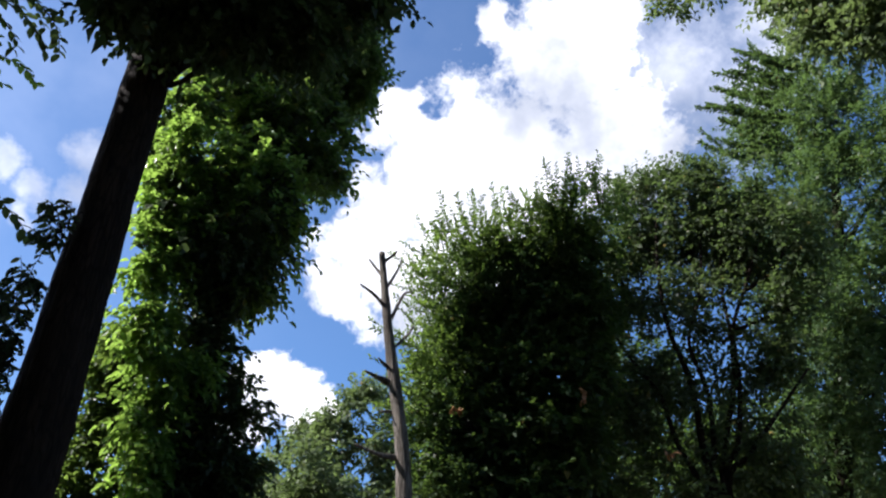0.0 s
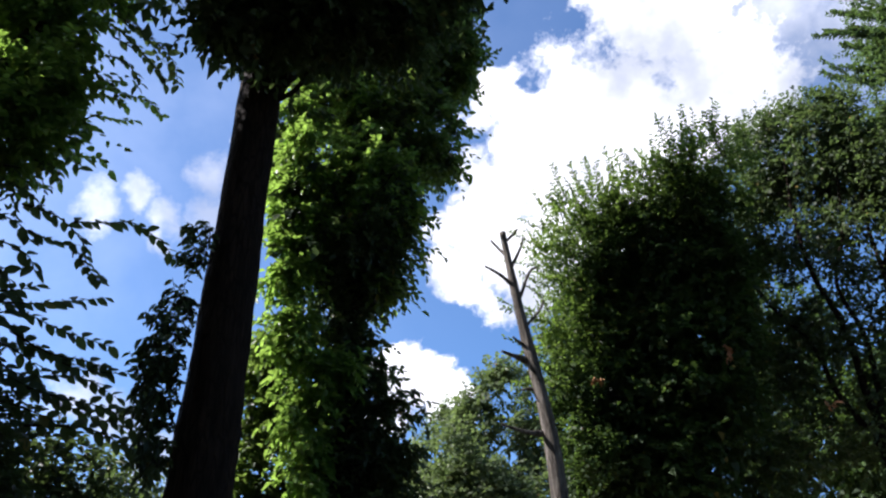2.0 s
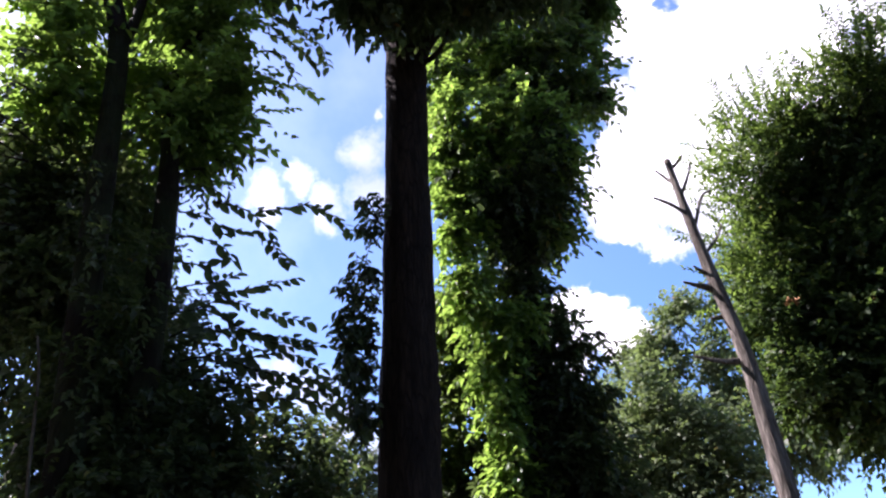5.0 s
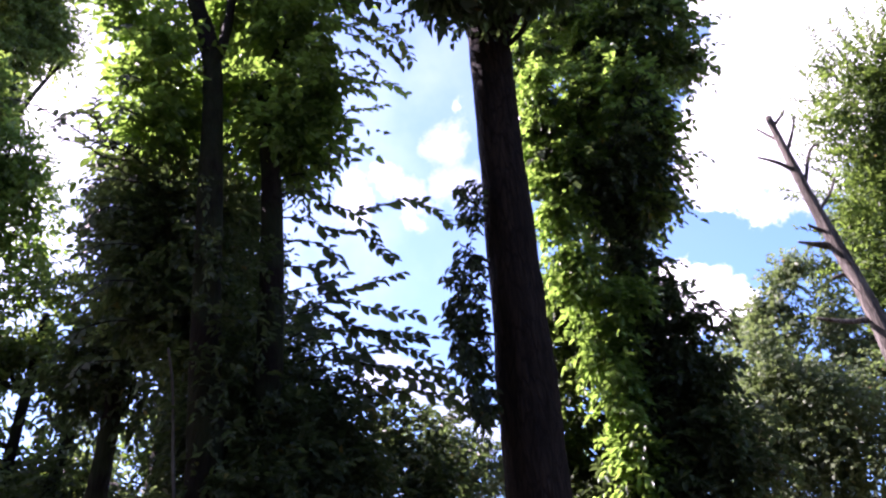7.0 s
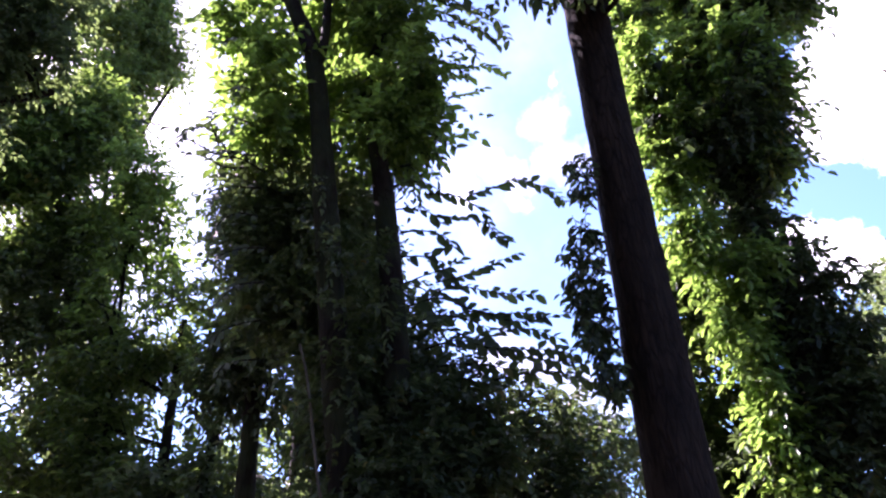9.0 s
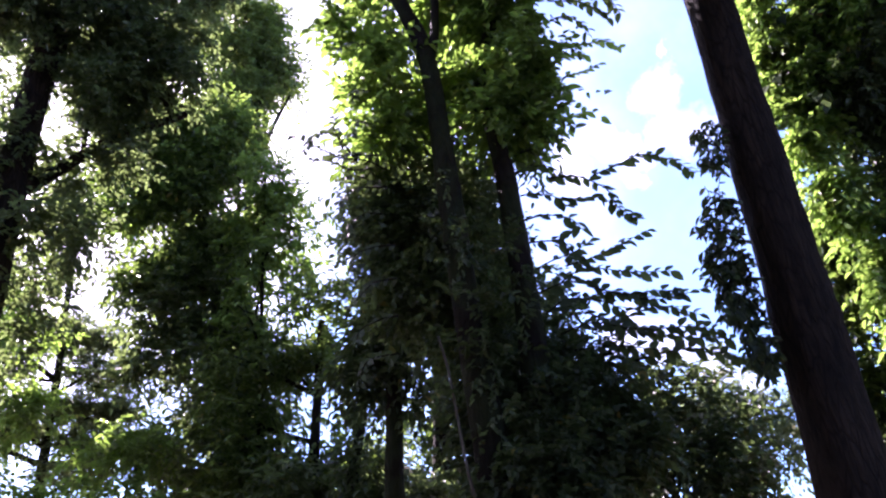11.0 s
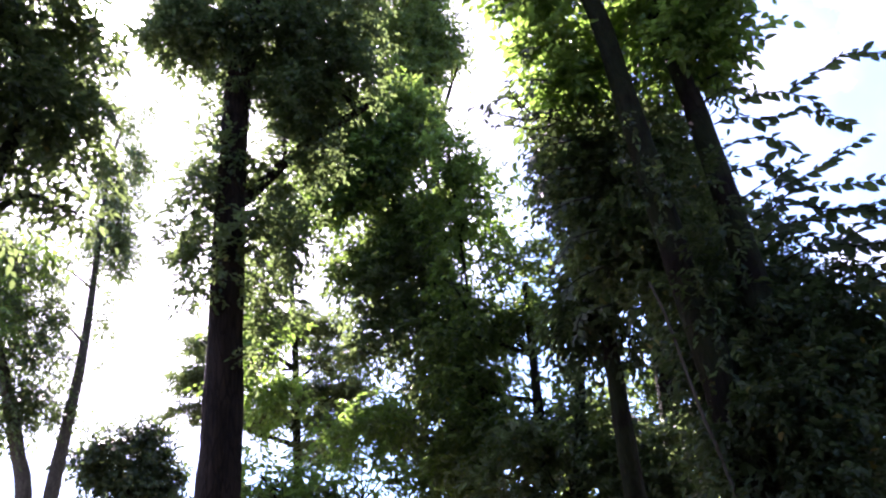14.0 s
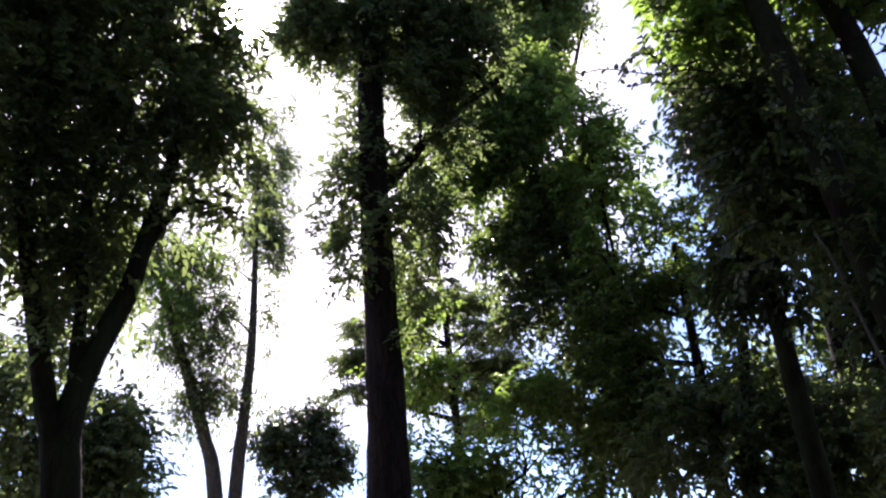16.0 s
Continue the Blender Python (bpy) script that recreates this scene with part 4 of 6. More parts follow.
for seed, stem, lobes, leaf, size in (
        (81, [
    (-4.24, 29.99, -0.05), (-3.90, 30.22, 7.19), (-3.53, 30.40, 10.98),
], [
    (-4.16, 30.44, 14.33, 1.21, 1.21), (-3.16, 30.56, 14.82, 0.85, 0.85), (-5.29, 30.20, 12.59, 1.30, 1.30), (-2.84, 30.51, 12.52, 1.54, 1.54),
    (-0.99, 30.65, 14.18, 1.32, 1.32), (-0.25, 30.56, 11.41, 1.64, 1.64), (-4.73, 30.20, 9.98, 1.74, 1.74), (-2.45, 30.44, 9.72, 1.73, 1.73),
    (-0.86, 30.72, 16.11, 0.99, 0.99), (-0.54, 30.49, 9.07, 1.61, 1.61),
], LEAF_GREY, 0.24),
        (82, [
    (-8.34, 33.58, -0.05), (-7.92, 33.92, 8.23), (-7.58, 34.12, 11.62),
], [
    (-6.77, 34.38, 14.37, 1.09, 1.09), (-7.82, 34.13, 13.23, 1.21, 1.21), (-6.73, 34.32, 12.33, 1.47, 1.47), (-8.16, 33.96, 10.90, 1.59, 1.59),
    (-9.09, 33.79, 12.24, 1.07, 1.07), (-6.68, 34.26, 10.55, 1.32, 1.32),
], LEAF_GREY, 0.24)):
    tree("far_tree", "distant pale green broad-crowned tree", [(stem, 0.3, 0.15)], lobes, leaf, BARK_DARK, seed, "distant trees", limbs=3, size=size, cover=3.4, twig=0.6, gap=-0.35, patch=1.3, small=True, clump=10)
tree("thicket_tree", "grey-green shaded thicket tree behind the clearing", [([
    (-4.24, 18.79, -0.05), (-4.05, 19.00, 4.11), (-3.87, 19.07, 4.94),
], 0.09, 0.03)],
     [
    (-3.84, 19.19, 8.05, 0.76, 0.76), (-3.31, 19.25, 7.22, 0.90, 0.90), (-4.32, 19.04, 6.71, 0.89, 0.89), (-3.18, 19.22, 5.97, 1.03, 1.03),
    (-2.32, 19.36, 6.59, 0.89, 0.89), (-2.26, 19.31, 5.31, 1.03, 1.03), (-4.41, 18.97, 5.40, 1.03, 1.03), (-3.38, 19.15, 4.87, 1.02, 1.02),
    (-4.76, 18.92, 5.98, 0.74, 0.74),
], LEAF_GREY, BARK_DARK, 83, limbs=0, size=0.15, cover=2.6, twig=0.5, small=True)

# twin-trunked elm with arching leafy sprays
H_T1 = [
    (-5.73, 4.52, -0.05), (-5.89, 4.48, 3.09), (-5.99, 4.43, 4.89), (-6.08, 4.41, 6.74), (-6.18, 4.37, 8.42), (-6.39, 4.16, 9.53), (-6.55, 3.97, 10.53),
]
H_UP = [
    (-6.89, 3.84, 9.09, 0.37, 0.37), (-6.71, 4.07, 8.33, 0.43, 0.43), (-6.73, 3.99, 7.49, 0.36, 0.36), (-7.00, 3.69, 9.48, 0.20, 0.20),
    (-5.78, 5.27, 9.18, 0.55, 0.55), (-5.61, 5.39, 8.34, 0.52, 0.52), (-6.40, 5.14, 10.03, 0.59, 0.59),
    (-5.73, 5.22, 7.51, 0.53, 0.53), (-6.29, 5.19, 8.31, 0.53, 0.53), (-6.82, 4.50, 8.10, 0.45, 0.45), (-5.42, 5.54, 7.84, 0.21, 0.21),
    (-6.97, 3.80, 10.40, 0.52, 0.52), (-5.97, 5.13, 10.82, 0.88, 0.88), (-5.45, 5.64, 10.47, 0.48, 0.48),
]
H_MID = [
    (-7.09, 4.31, 7.01, 0.49, 0.49), (-7.17, 4.15, 6.28, 0.40, 0.40), (-7.05, 4.28, 5.61, 0.42, 0.42), (-6.76, 4.70, 6.44, 0.58, 0.58),
    (-6.97, 5.52, 7.12, 0.44, 0.44), (-6.69, 4.76, 5.52, 0.55, 0.55), (-6.91, 5.53, 6.01, 0.38, 0.38), (-7.00, 4.32, 5.05, 0.28, 0.28),
    (-6.56, 4.89, 4.69, 0.49, 0.49), (-6.12, 5.38, 4.66, 0.37, 0.37), (-5.92, 5.60, 4.58, 0.25, 0.25), (-6.76, 5.47, 5.18, 0.40, 0.40),
]
H_LOW = [
    (-6.25, 4.83, 3.86, 0.50, 0.50), (-5.95, 5.15, 3.67, 0.55, 0.55), (-5.65, 5.46, 3.87, 0.43, 0.43), (-6.24, 4.80, 3.26, 0.48, 0.48),
    (-5.73, 5.35, 3.32, 0.59, 0.59), (-5.99, 5.14, 4.20, 0.44, 0.44), (-5.36, 5.72, 3.84, 0.26, 0.26), (-5.36, 5.70, 3.44, 0.34, 0.34),
    (-5.73, 4.39, 2.95, 0.29, 0.29), (-5.68, 4.44, 2.62, 0.40, 0.40), (-5.36, 4.77, 3.14, 0.40, 0.40), (-5.38, 4.74, 2.55, 0.45, 0.45),
]
H_SIDE = [
    (-5.92, 5.76, 5.25, 0.15, 0.15), (-5.85, 5.82, 4.89, 0.18, 0.18), (-5.78, 5.87, 4.47, 0.20, 0.20), (-6.07, 5.72, 7.25, 0.15, 0.15),
    (-5.50, 6.10, 4.38, 0.14, 0.14),
]
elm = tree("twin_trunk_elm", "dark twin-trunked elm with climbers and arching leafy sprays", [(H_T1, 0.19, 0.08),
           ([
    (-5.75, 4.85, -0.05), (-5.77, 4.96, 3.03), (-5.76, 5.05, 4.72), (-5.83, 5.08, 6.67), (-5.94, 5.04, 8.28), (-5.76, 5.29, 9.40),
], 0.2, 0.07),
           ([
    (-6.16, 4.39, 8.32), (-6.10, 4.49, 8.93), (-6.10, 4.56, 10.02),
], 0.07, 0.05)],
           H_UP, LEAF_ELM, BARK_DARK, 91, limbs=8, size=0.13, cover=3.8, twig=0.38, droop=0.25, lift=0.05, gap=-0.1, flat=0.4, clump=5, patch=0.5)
# Leaf colours darken from crown to undergrowth, painting in the shade lower down.
for name, seed, leaf, lobes, cover in (("climber", 92, LEAF_BROAD_LIT, H_MID + [
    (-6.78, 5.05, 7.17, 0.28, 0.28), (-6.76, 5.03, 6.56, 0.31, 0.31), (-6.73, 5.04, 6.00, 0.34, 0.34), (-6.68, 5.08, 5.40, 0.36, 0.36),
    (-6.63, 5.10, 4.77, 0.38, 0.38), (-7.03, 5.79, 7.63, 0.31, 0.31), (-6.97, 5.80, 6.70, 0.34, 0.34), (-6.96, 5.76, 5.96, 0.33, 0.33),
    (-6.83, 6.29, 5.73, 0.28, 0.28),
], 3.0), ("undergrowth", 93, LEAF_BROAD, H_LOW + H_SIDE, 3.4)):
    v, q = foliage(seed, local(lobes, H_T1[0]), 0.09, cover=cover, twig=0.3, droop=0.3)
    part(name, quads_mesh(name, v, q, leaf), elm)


v, q = foliage(95, local([
    (-5.94, 4.08, 6.35, 0.21, 0.21), (-5.88, 4.16, 5.74, 0.26, 0.26), (-5.77, 4.30, 5.23, 0.30, 0.30), (-5.80, 4.26, 4.74, 0.30, 0.30),
    (-5.70, 4.39, 4.28, 0.29, 0.29), (-5.81, 4.25, 3.86, 0.28, 0.28), (-5.61, 4.49, 3.59, 0.30, 0.30), (-5.55, 4.56, 4.62, 0.27, 0.27),
    (-5.50, 4.62, 5.36, 0.25, 0.25), (-5.50, 4.62, 4.06, 0.26, 0.26),
], H_T1[0]), 0.09, cover=0.8, twig=0.3, droop=0.3, gap=0.0)
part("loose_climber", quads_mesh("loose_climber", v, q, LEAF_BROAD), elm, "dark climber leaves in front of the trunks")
dark_core(elm, H_T1[0], H_MID + H_LOW, LEAF_BROAD, 94, 0.16, 1.6, 0.6)


def one_leaf(size, material):
    """An oval leaf along x, folded a little along its midrib and bent down at the tip."""
    along, half = (0.0, 0.22, 0.52, 0.82, 1.0), (0.0, 0.23, 0.29, 0.17, 0.0)
    rib = [(s * size, 0, -0.14 * s * s * size) for s in along]
    flanks = [[(s * size, k * w * size, (0.3 * w - 0.14 * s * s) * size) for s, w in zip(along[1:4], half[1:4])] for k in (1, -1)]
    faces = [(0, 1, 5), (5, 1, 2, 6), (6, 2, 3, 7), (7, 3, 4), (0, 8, 1), (1, 8, 9, 2), (2, 9, 10, 3), (3, 10, 4)]
    return mesh_of("leaf", [(np.array(rib + flanks[0] + flanks[1]), faces)], material)


# Sprays take the dark leaf to stand for shade, sunlit ones a lighter copy.
LEAF, LEAF_SUNLIT = one_leaf(0.145, LEAF_BROAD), one_leaf(0.13, LEAF_ELM)
rng = np.random.default_rng(7)
rows = [("spray", "arching twig with alternate leaves", 0.05, r) for r in [
    [(-5.27, 5.93, 6.61), (-5.10, 6.22, 6.77), (-4.92, 6.51, 6.93), (-4.76, 6.76, 6.81), (-4.62, 7.00, 6.61)],
    [(-5.66, 5.58, 6.69), (-5.50, 5.90, 6.69), (-5.38, 6.16, 6.57), (-5.32, 6.37, 6.39), (-5.29, 6.54, 6.24)],
    [(-5.63, 5.61, 5.51), (-5.50, 5.95, 5.66), (-5.35, 6.30, 5.87), (-5.17, 6.63, 6.05)],
    [(-5.72, 5.53, 5.30), (-5.58, 5.88, 5.50), (-5.40, 6.25, 5.47), (-5.06, 6.72, 5.47)],
    [(-5.68, 5.57, 5.03), (-5.42, 6.02, 5.21), (-5.22, 6.40, 5.07), (-4.81, 6.88, 5.15)],
    [(-5.51, 5.72, 4.71), (-5.31, 6.11, 4.88), (-5.12, 6.47, 4.98), (-4.90, 6.83, 4.90)],
    [(-5.55, 5.69, 4.93), (-5.32, 6.10, 4.70), (-5.04, 6.53, 4.65), (-4.72, 6.94, 4.51)],
    [(-5.25, 5.94, 4.31), (-4.98, 6.36, 4.40), (-4.73, 6.73, 4.34), (-4.65, 6.98, 4.25)],
    [(-5.57, 5.67, 6.39), (-5.51, 5.95, 6.45), (-5.44, 6.22, 6.49), (-5.42, 6.45, 6.35)],
    [(-5.50, 5.73, 5.23), (-5.33, 6.10, 5.19), (-5.13, 6.46, 5.20), (-5.03, 6.74, 5.11)],
    [(-5.33, 5.88, 4.69), (-5.16, 6.23, 4.64), (-4.96, 6.58, 4.70), (-4.80, 6.89, 4.67)],
    [(-5.51, 5.72, 10.13), (-5.35, 6.08, 10.11), (-5.21, 6.40, 9.99), (-5.13, 6.66, 9.77)],
    [(-5.40, 5.82, 9.91), (-5.14, 6.24, 9.89), (-4.96, 6.58, 9.70), (-4.92, 6.81, 9.41)],
    [(-5.35, 5.86, 9.49), (-5.15, 6.23, 9.52), (-5.04, 6.52, 9.46), (-5.04, 6.73, 9.35)],
    [(-5.36, 5.86, 9.14), (-5.29, 6.13, 9.23), (-5.24, 6.38, 9.23), (-5.29, 6.55, 9.21)],
    [(-5.63, 5.61, 9.80), (-5.45, 5.99, 9.81), (-5.31, 6.32, 9.78), (-5.23, 6.60, 9.56)],
    [(-5.69, 5.55, 8.86), (-5.53, 5.93, 8.93), (-5.47, 6.20, 8.96), (-5.46, 6.42, 8.89)]]]
rows += [("spray", "arching twig with alternate leaves", 0.055, r) for r in [
    [(-6.26, 3.77, 6.54), (-6.40, 3.51, 6.68), (-6.50, 3.28, 6.71), (-6.58, 3.10, 6.81), (-6.68, 2.83, 6.98), (-6.77, 2.56, 6.92)],
    [(-6.50, 3.38, 6.71), (-6.52, 3.27, 6.90), (-6.49, 3.25, 7.07), (-6.47, 3.23, 7.27)],
    [(-6.35, 3.63, 6.59), (-6.45, 3.39, 6.58), (-6.53, 3.18, 6.63), (-6.60, 2.95, 6.66)],
    [(-6.44, 3.48, 6.66), (-6.52, 3.26, 6.97), (-6.59, 3.05, 6.96), (-6.63, 2.90, 6.70)],
    [(-6.28, 3.74, 6.32), (-6.39, 3.47, 6.45), (-6.43, 3.29, 6.37)]]]
# Lighter leaf colour paints the sun on these twigs.
rows += [("young_spray", "twig with leaves coloured light green as sunlit", 0.045, r) for r in [
    [(-5.38, 5.97, 8.70), (-5.20, 6.24, 8.79), (-5.05, 6.47, 8.79), (-4.95, 6.67, 8.72)],
    [(-5.50, 5.86, 8.06), (-5.43, 6.06, 8.30), (-5.31, 6.28, 8.45), (-5.22, 6.47, 8.54)],
    [(-5.62, 5.76, 7.52), (-5.53, 5.97, 7.66), (-5.47, 6.15, 7.75), (-5.44, 6.30, 7.77)],
    [(-5.49, 5.87, 8.46), (-5.41, 6.14, 8.68), (-5.34, 6.39, 8.74)]]]
rows += [("twig", "leafy twig reaching out of the crown", 0.058, r) for r in [
    [(-5.77, 5.19, 6.69), (-5.71, 5.40, 6.84), (-5.64, 5.61, 6.83), (-5.61, 5.77, 6.73)],
    [(-5.76, 5.21, 6.38), (-5.69, 5.42, 6.49), (-5.62, 5.62, 6.43), (-5.59, 5.78, 6.34)],
    [(-5.75, 5.21, 6.05), (-5.64, 5.46, 6.14), (-5.55, 5.69, 6.09), (-5.50, 5.86, 5.95)],
    [(-5.76, 5.21, 5.76), (-5.67, 5.44, 5.82), (-5.60, 5.64, 5.76), (-5.58, 5.79, 5.67)],
    [(-5.75, 5.22, 5.42), (-5.65, 5.46, 5.57), (-5.53, 5.70, 5.65), (-5.48, 5.88, 5.77)],
    [(-5.73, 5.24, 5.15), (-5.61, 5.50, 5.29), (-5.50, 5.73, 5.31), (-5.45, 5.91, 5.27)],
    [(-5.71, 5.26, 4.89), (-5.57, 5.54, 5.06), (-5.41, 5.81, 5.02), (-5.29, 6.04, 4.92)],
    [(-5.63, 5.34, 4.64), (-5.44, 5.65, 4.76), (-5.28, 5.92, 4.69), (-5.12, 6.18, 4.64)],
    [(-5.55, 5.42, 4.45), (-5.36, 5.72, 4.50), (-5.16, 6.02, 4.43), (-4.99, 6.27, 4.31)],
    [(-5.71, 5.26, 6.97), (-5.67, 5.51, 7.17), (-5.67, 5.72, 7.17)],
    [(-5.51, 5.45, 7.92), (-5.40, 5.75, 8.00), (-5.40, 5.95, 7.93)],
    [(-5.51, 5.45, 7.56), (-5.40, 5.68, 7.64), (-5.37, 5.85, 7.54), (-5.40, 5.95, 7.40)],
    [(-5.61, 5.35, 7.14), (-5.55, 5.62, 7.25), (-5.52, 5.84, 7.19)],
    [(-5.71, 5.26, 4.16), (-5.53, 5.57, 4.30), (-5.34, 5.87, 4.26), (-5.19, 6.12, 4.15)],
    [(-6.20, 3.69, 6.26), (-6.28, 3.48, 6.28), (-6.34, 3.32, 6.14), (-6.35, 3.23, 5.97)],
    [(-6.21, 3.67, 5.91), (-6.29, 3.47, 5.91), (-6.33, 3.33, 5.78), (-6.33, 3.27, 5.59)],
    [(-6.16, 3.74, 5.54), (-6.24, 3.55, 5.55), (-6.30, 3.39, 5.42), (-6.31, 3.31, 5.23)],
    [(-6.17, 3.73, 5.16), (-6.25, 3.54, 5.12), (-6.29, 3.41, 5.00), (-6.29, 3.33, 4.81)],
    [(-6.18, 3.72, 4.75), (-6.25, 3.54, 4.72), (-6.30, 3.39, 4.58), (-6.30, 3.31, 4.40)],
    [(-6.18, 3.71, 4.36), (-6.25, 3.53, 4.34), (-6.29, 3.41, 4.21), (-6.29, 3.33, 4.04)],
    [(-6.22, 3.65, 6.68), (-6.29, 3.47, 6.67), (-6.34, 3.31, 6.69), (-6.36, 3.21, 6.61)],
    [(-6.30, 3.53, 8.33), (-6.34, 3.34, 8.31), (-6.37, 3.20, 8.13)],
    [(-6.26, 3.58, 7.59), (-6.31, 3.40, 7.53), (-6.31, 3.30, 7.35)],
    [(-6.27, 3.57, 7.11), (-6.30, 3.41, 7.07), (-6.30, 3.32, 6.88)]]]
for name, label, gap, row in rows:
    c = np.array(local(row, H_T1[0]))
    c[1:] += rng.normal(0, 0.025, (len(c) - 1, 3))
    c = curve(c, 7)
    spray = part(name, mesh_of(name, [tube(c[::3] if len(c) % 3 == 1 else c, 0.012, 0.004, 2, 6, 0.05, 5)], BARK_DARK), elm, label)
    length = np.linalg.norm(np.diff(c, axis=0), axis=1).sum()
    small_leaf = 0.68 if row[0][1] < 4.1 else 1.0
    n = int(length / gap / small_leaf)
    for j in range(n):
        s = (j + 0.5) / n * (len(c) - 1)
        i = min(int(s), len(c) - 2)
        p = c[i] + (c[i + 1] - c[i]) * (s - i)
        d = unit(c[i + 1] - c[i])
        face = unit(rng.normal(0, 0.22, 3) + (0.4, -0.7, 0.35))
        flank = unit(np.cross(d, face)) * (1 if j % 2 else -1)
        along = unit(d * 0.6 + flank * 0.75 + rng.normal(0, 0.12, 3) - (0, 0, 0.12))
        across = unit(np.cross(face, along))
        up = np.cross(along, across)
        m = Matrix([list(r) for r in np.column_stack([along, across, up])]).to_4x4()
        m.translation = Vector(p)
        leaf = part("leaf", LEAF_SUNLIT if name == "young_spray" else LEAF, spray)
        leaf.matrix_basis = m @ Matrix.Scale(small_leaf * float(rng.uniform(0.75, 1.25)), 4)
VINE = [(-5.43, 4.25, -0.05), (-5.66, 4.09, 2.55), (-5.73, 4.03, 3.22), (-5.81, 3.99, 4.07), (-5.86, 3.94, 4.45)]
vine = thing("climbing_stem", VINE[0], "pale thin climbing stem hanging beside the elm", "vine")
part("stem", mesh_of("stem", [tube(local(VINE, VINE[0]), 0.02, 0.01, 8, 8, 0.1, 8)], BARK_VINE), vine)

# understory
tree("understory_bush", "low broadleaf understory tree with sunlit top leaves", [([
    (-7.06, 7.61, -0.05), (-6.94, 7.87, 2.77), (-6.79, 8.03, 3.73),
], 0.1, 0.05)],
     [
    (-6.44, 8.33, 4.61, 0.39, 0.39), (-6.07, 8.58, 4.65, 0.36, 0.36), (-6.67, 8.18, 4.86, 0.36, 0.36), (-5.96, 8.65, 4.37, 0.31, 0.31),
    (-7.04, 7.86, 4.36, 0.67, 0.67), (-6.63, 8.16, 3.76, 0.78, 0.78), (-7.42, 7.51, 3.73, 0.78, 0.78), (-6.24, 8.44, 3.88, 0.54, 0.54),
    (-6.99, 7.84, 3.23, 0.77, 0.77), (-7.74, 7.20, 3.31, 0.69, 0.69), (-6.23, 8.42, 3.28, 0.54, 0.54),
], LEAF_BROAD, BARK_DARK, 101, size=0.12, cover=2.0, twig=0.4, gap=-0.2)
tree("pale_tree", "pale green sunlit tree farther off", [([
    (-11.42, 15.97, -0.05), (-11.17, 16.38, 4.78), (-10.96, 16.57, 6.25),
], 0.12, 0.06)],
     [
    (-11.29, 16.41, 7.51, 0.75, 0.75), (-10.90, 16.62, 6.66, 0.89, 0.89), (-10.33, 16.92, 5.97, 0.88, 0.88), (-11.91, 15.94, 6.63, 0.89, 0.89),
    (-10.00, 17.11, 6.74, 0.59, 0.59), (-11.31, 16.33, 5.59, 1.03, 1.03),
], LEAF_GREY, BARK_PALE, 102, size=0.15, cover=1.8, twig=0.45, small=True)

# middle tree
J_TRUNK = [
    (-12.54, 4.89, -0.05), (-12.74, 4.67, 4.16), (-12.85, 4.50, 6.08), (-12.94, 4.40, 8.07), (-13.08, 4.12, 9.82), (-13.23, 3.80, 11.63),
]
J_LOW = [
    (-12.94, 4.40, 8.07, 0.75, 0.75), (-13.23, 3.42, 7.73, 0.58, 0.58), (-13.05, 3.99, 7.05, 0.67, 0.67), (-12.79, 4.77, 7.24, 0.57, 0.57),
    (-13.23, 3.34, 6.75, 0.46, 0.46), (-12.82, 4.59, 6.28, 0.76, 0.76), (-12.88, 4.35, 5.29, 0.85, 0.85), (-12.57, 5.23, 6.87, 0.52, 0.52),
    (-13.05, 3.81, 5.42, 0.50, 0.50), (-12.61, 5.08, 5.82, 0.60, 0.60), (-12.70, 4.76, 4.52, 0.79, 0.79),
]
mid = tree("leafy_tree", "leafy dark tree overgrown with climbers up its trunk", [(J_TRUNK, 0.17, 0.05),
           ([
    (-12.89, 4.48, 7.15), (-12.89, 4.56, 8.54), (-12.90, 4.65, 9.82), (-12.96, 4.64, 11.51),
], 0.07, 0.03)],
           [
    (-13.43, 3.01, 11.72, 0.73, 0.73), (-13.22, 3.80, 11.49, 0.78, 0.78), (-13.02, 4.48, 11.66, 0.67, 0.67), (-13.42, 2.94, 10.57, 0.58, 0.58),
    (-13.19, 3.79, 10.08, 0.80, 0.80), (-13.01, 4.26, 9.17, 0.78, 0.78), (-13.30, 3.30, 8.91, 0.66, 0.66), (-13.34, 3.45, 12.37, 0.50, 0.50),
    (-13.11, 4.26, 12.43, 0.50, 0.50), (-12.92, 4.67, 10.51, 0.46, 0.46), (-13.33, 3.27, 10.46, 0.58, 0.58), (-13.12, 4.07, 10.64, 0.64, 0.64),
    (-13.23, 3.59, 9.54, 0.62, 0.62), (-12.98, 4.43, 9.68, 0.56, 0.56), (-13.38, 3.02, 9.52, 0.47, 0.47), (-13.35, 3.01, 8.41, 0.45, 0.45),
    (-13.14, 3.80, 8.55, 0.60, 0.60),
], LEAF_OAK, BARK_DARK, 111, limbs=10, size=0.125, cover=2.5, twig=0.4, gap=-0.28, patch=0.6)
v, q = foliage(112, local(J_LOW, J_TRUNK[0]), 0.125, cover=3.2, twig=0.4, gap=-0.35, patch=0.5, clump=7)
part("climber", quads_mesh("climber", v, q, LEAF_BROAD_LIT), mid)
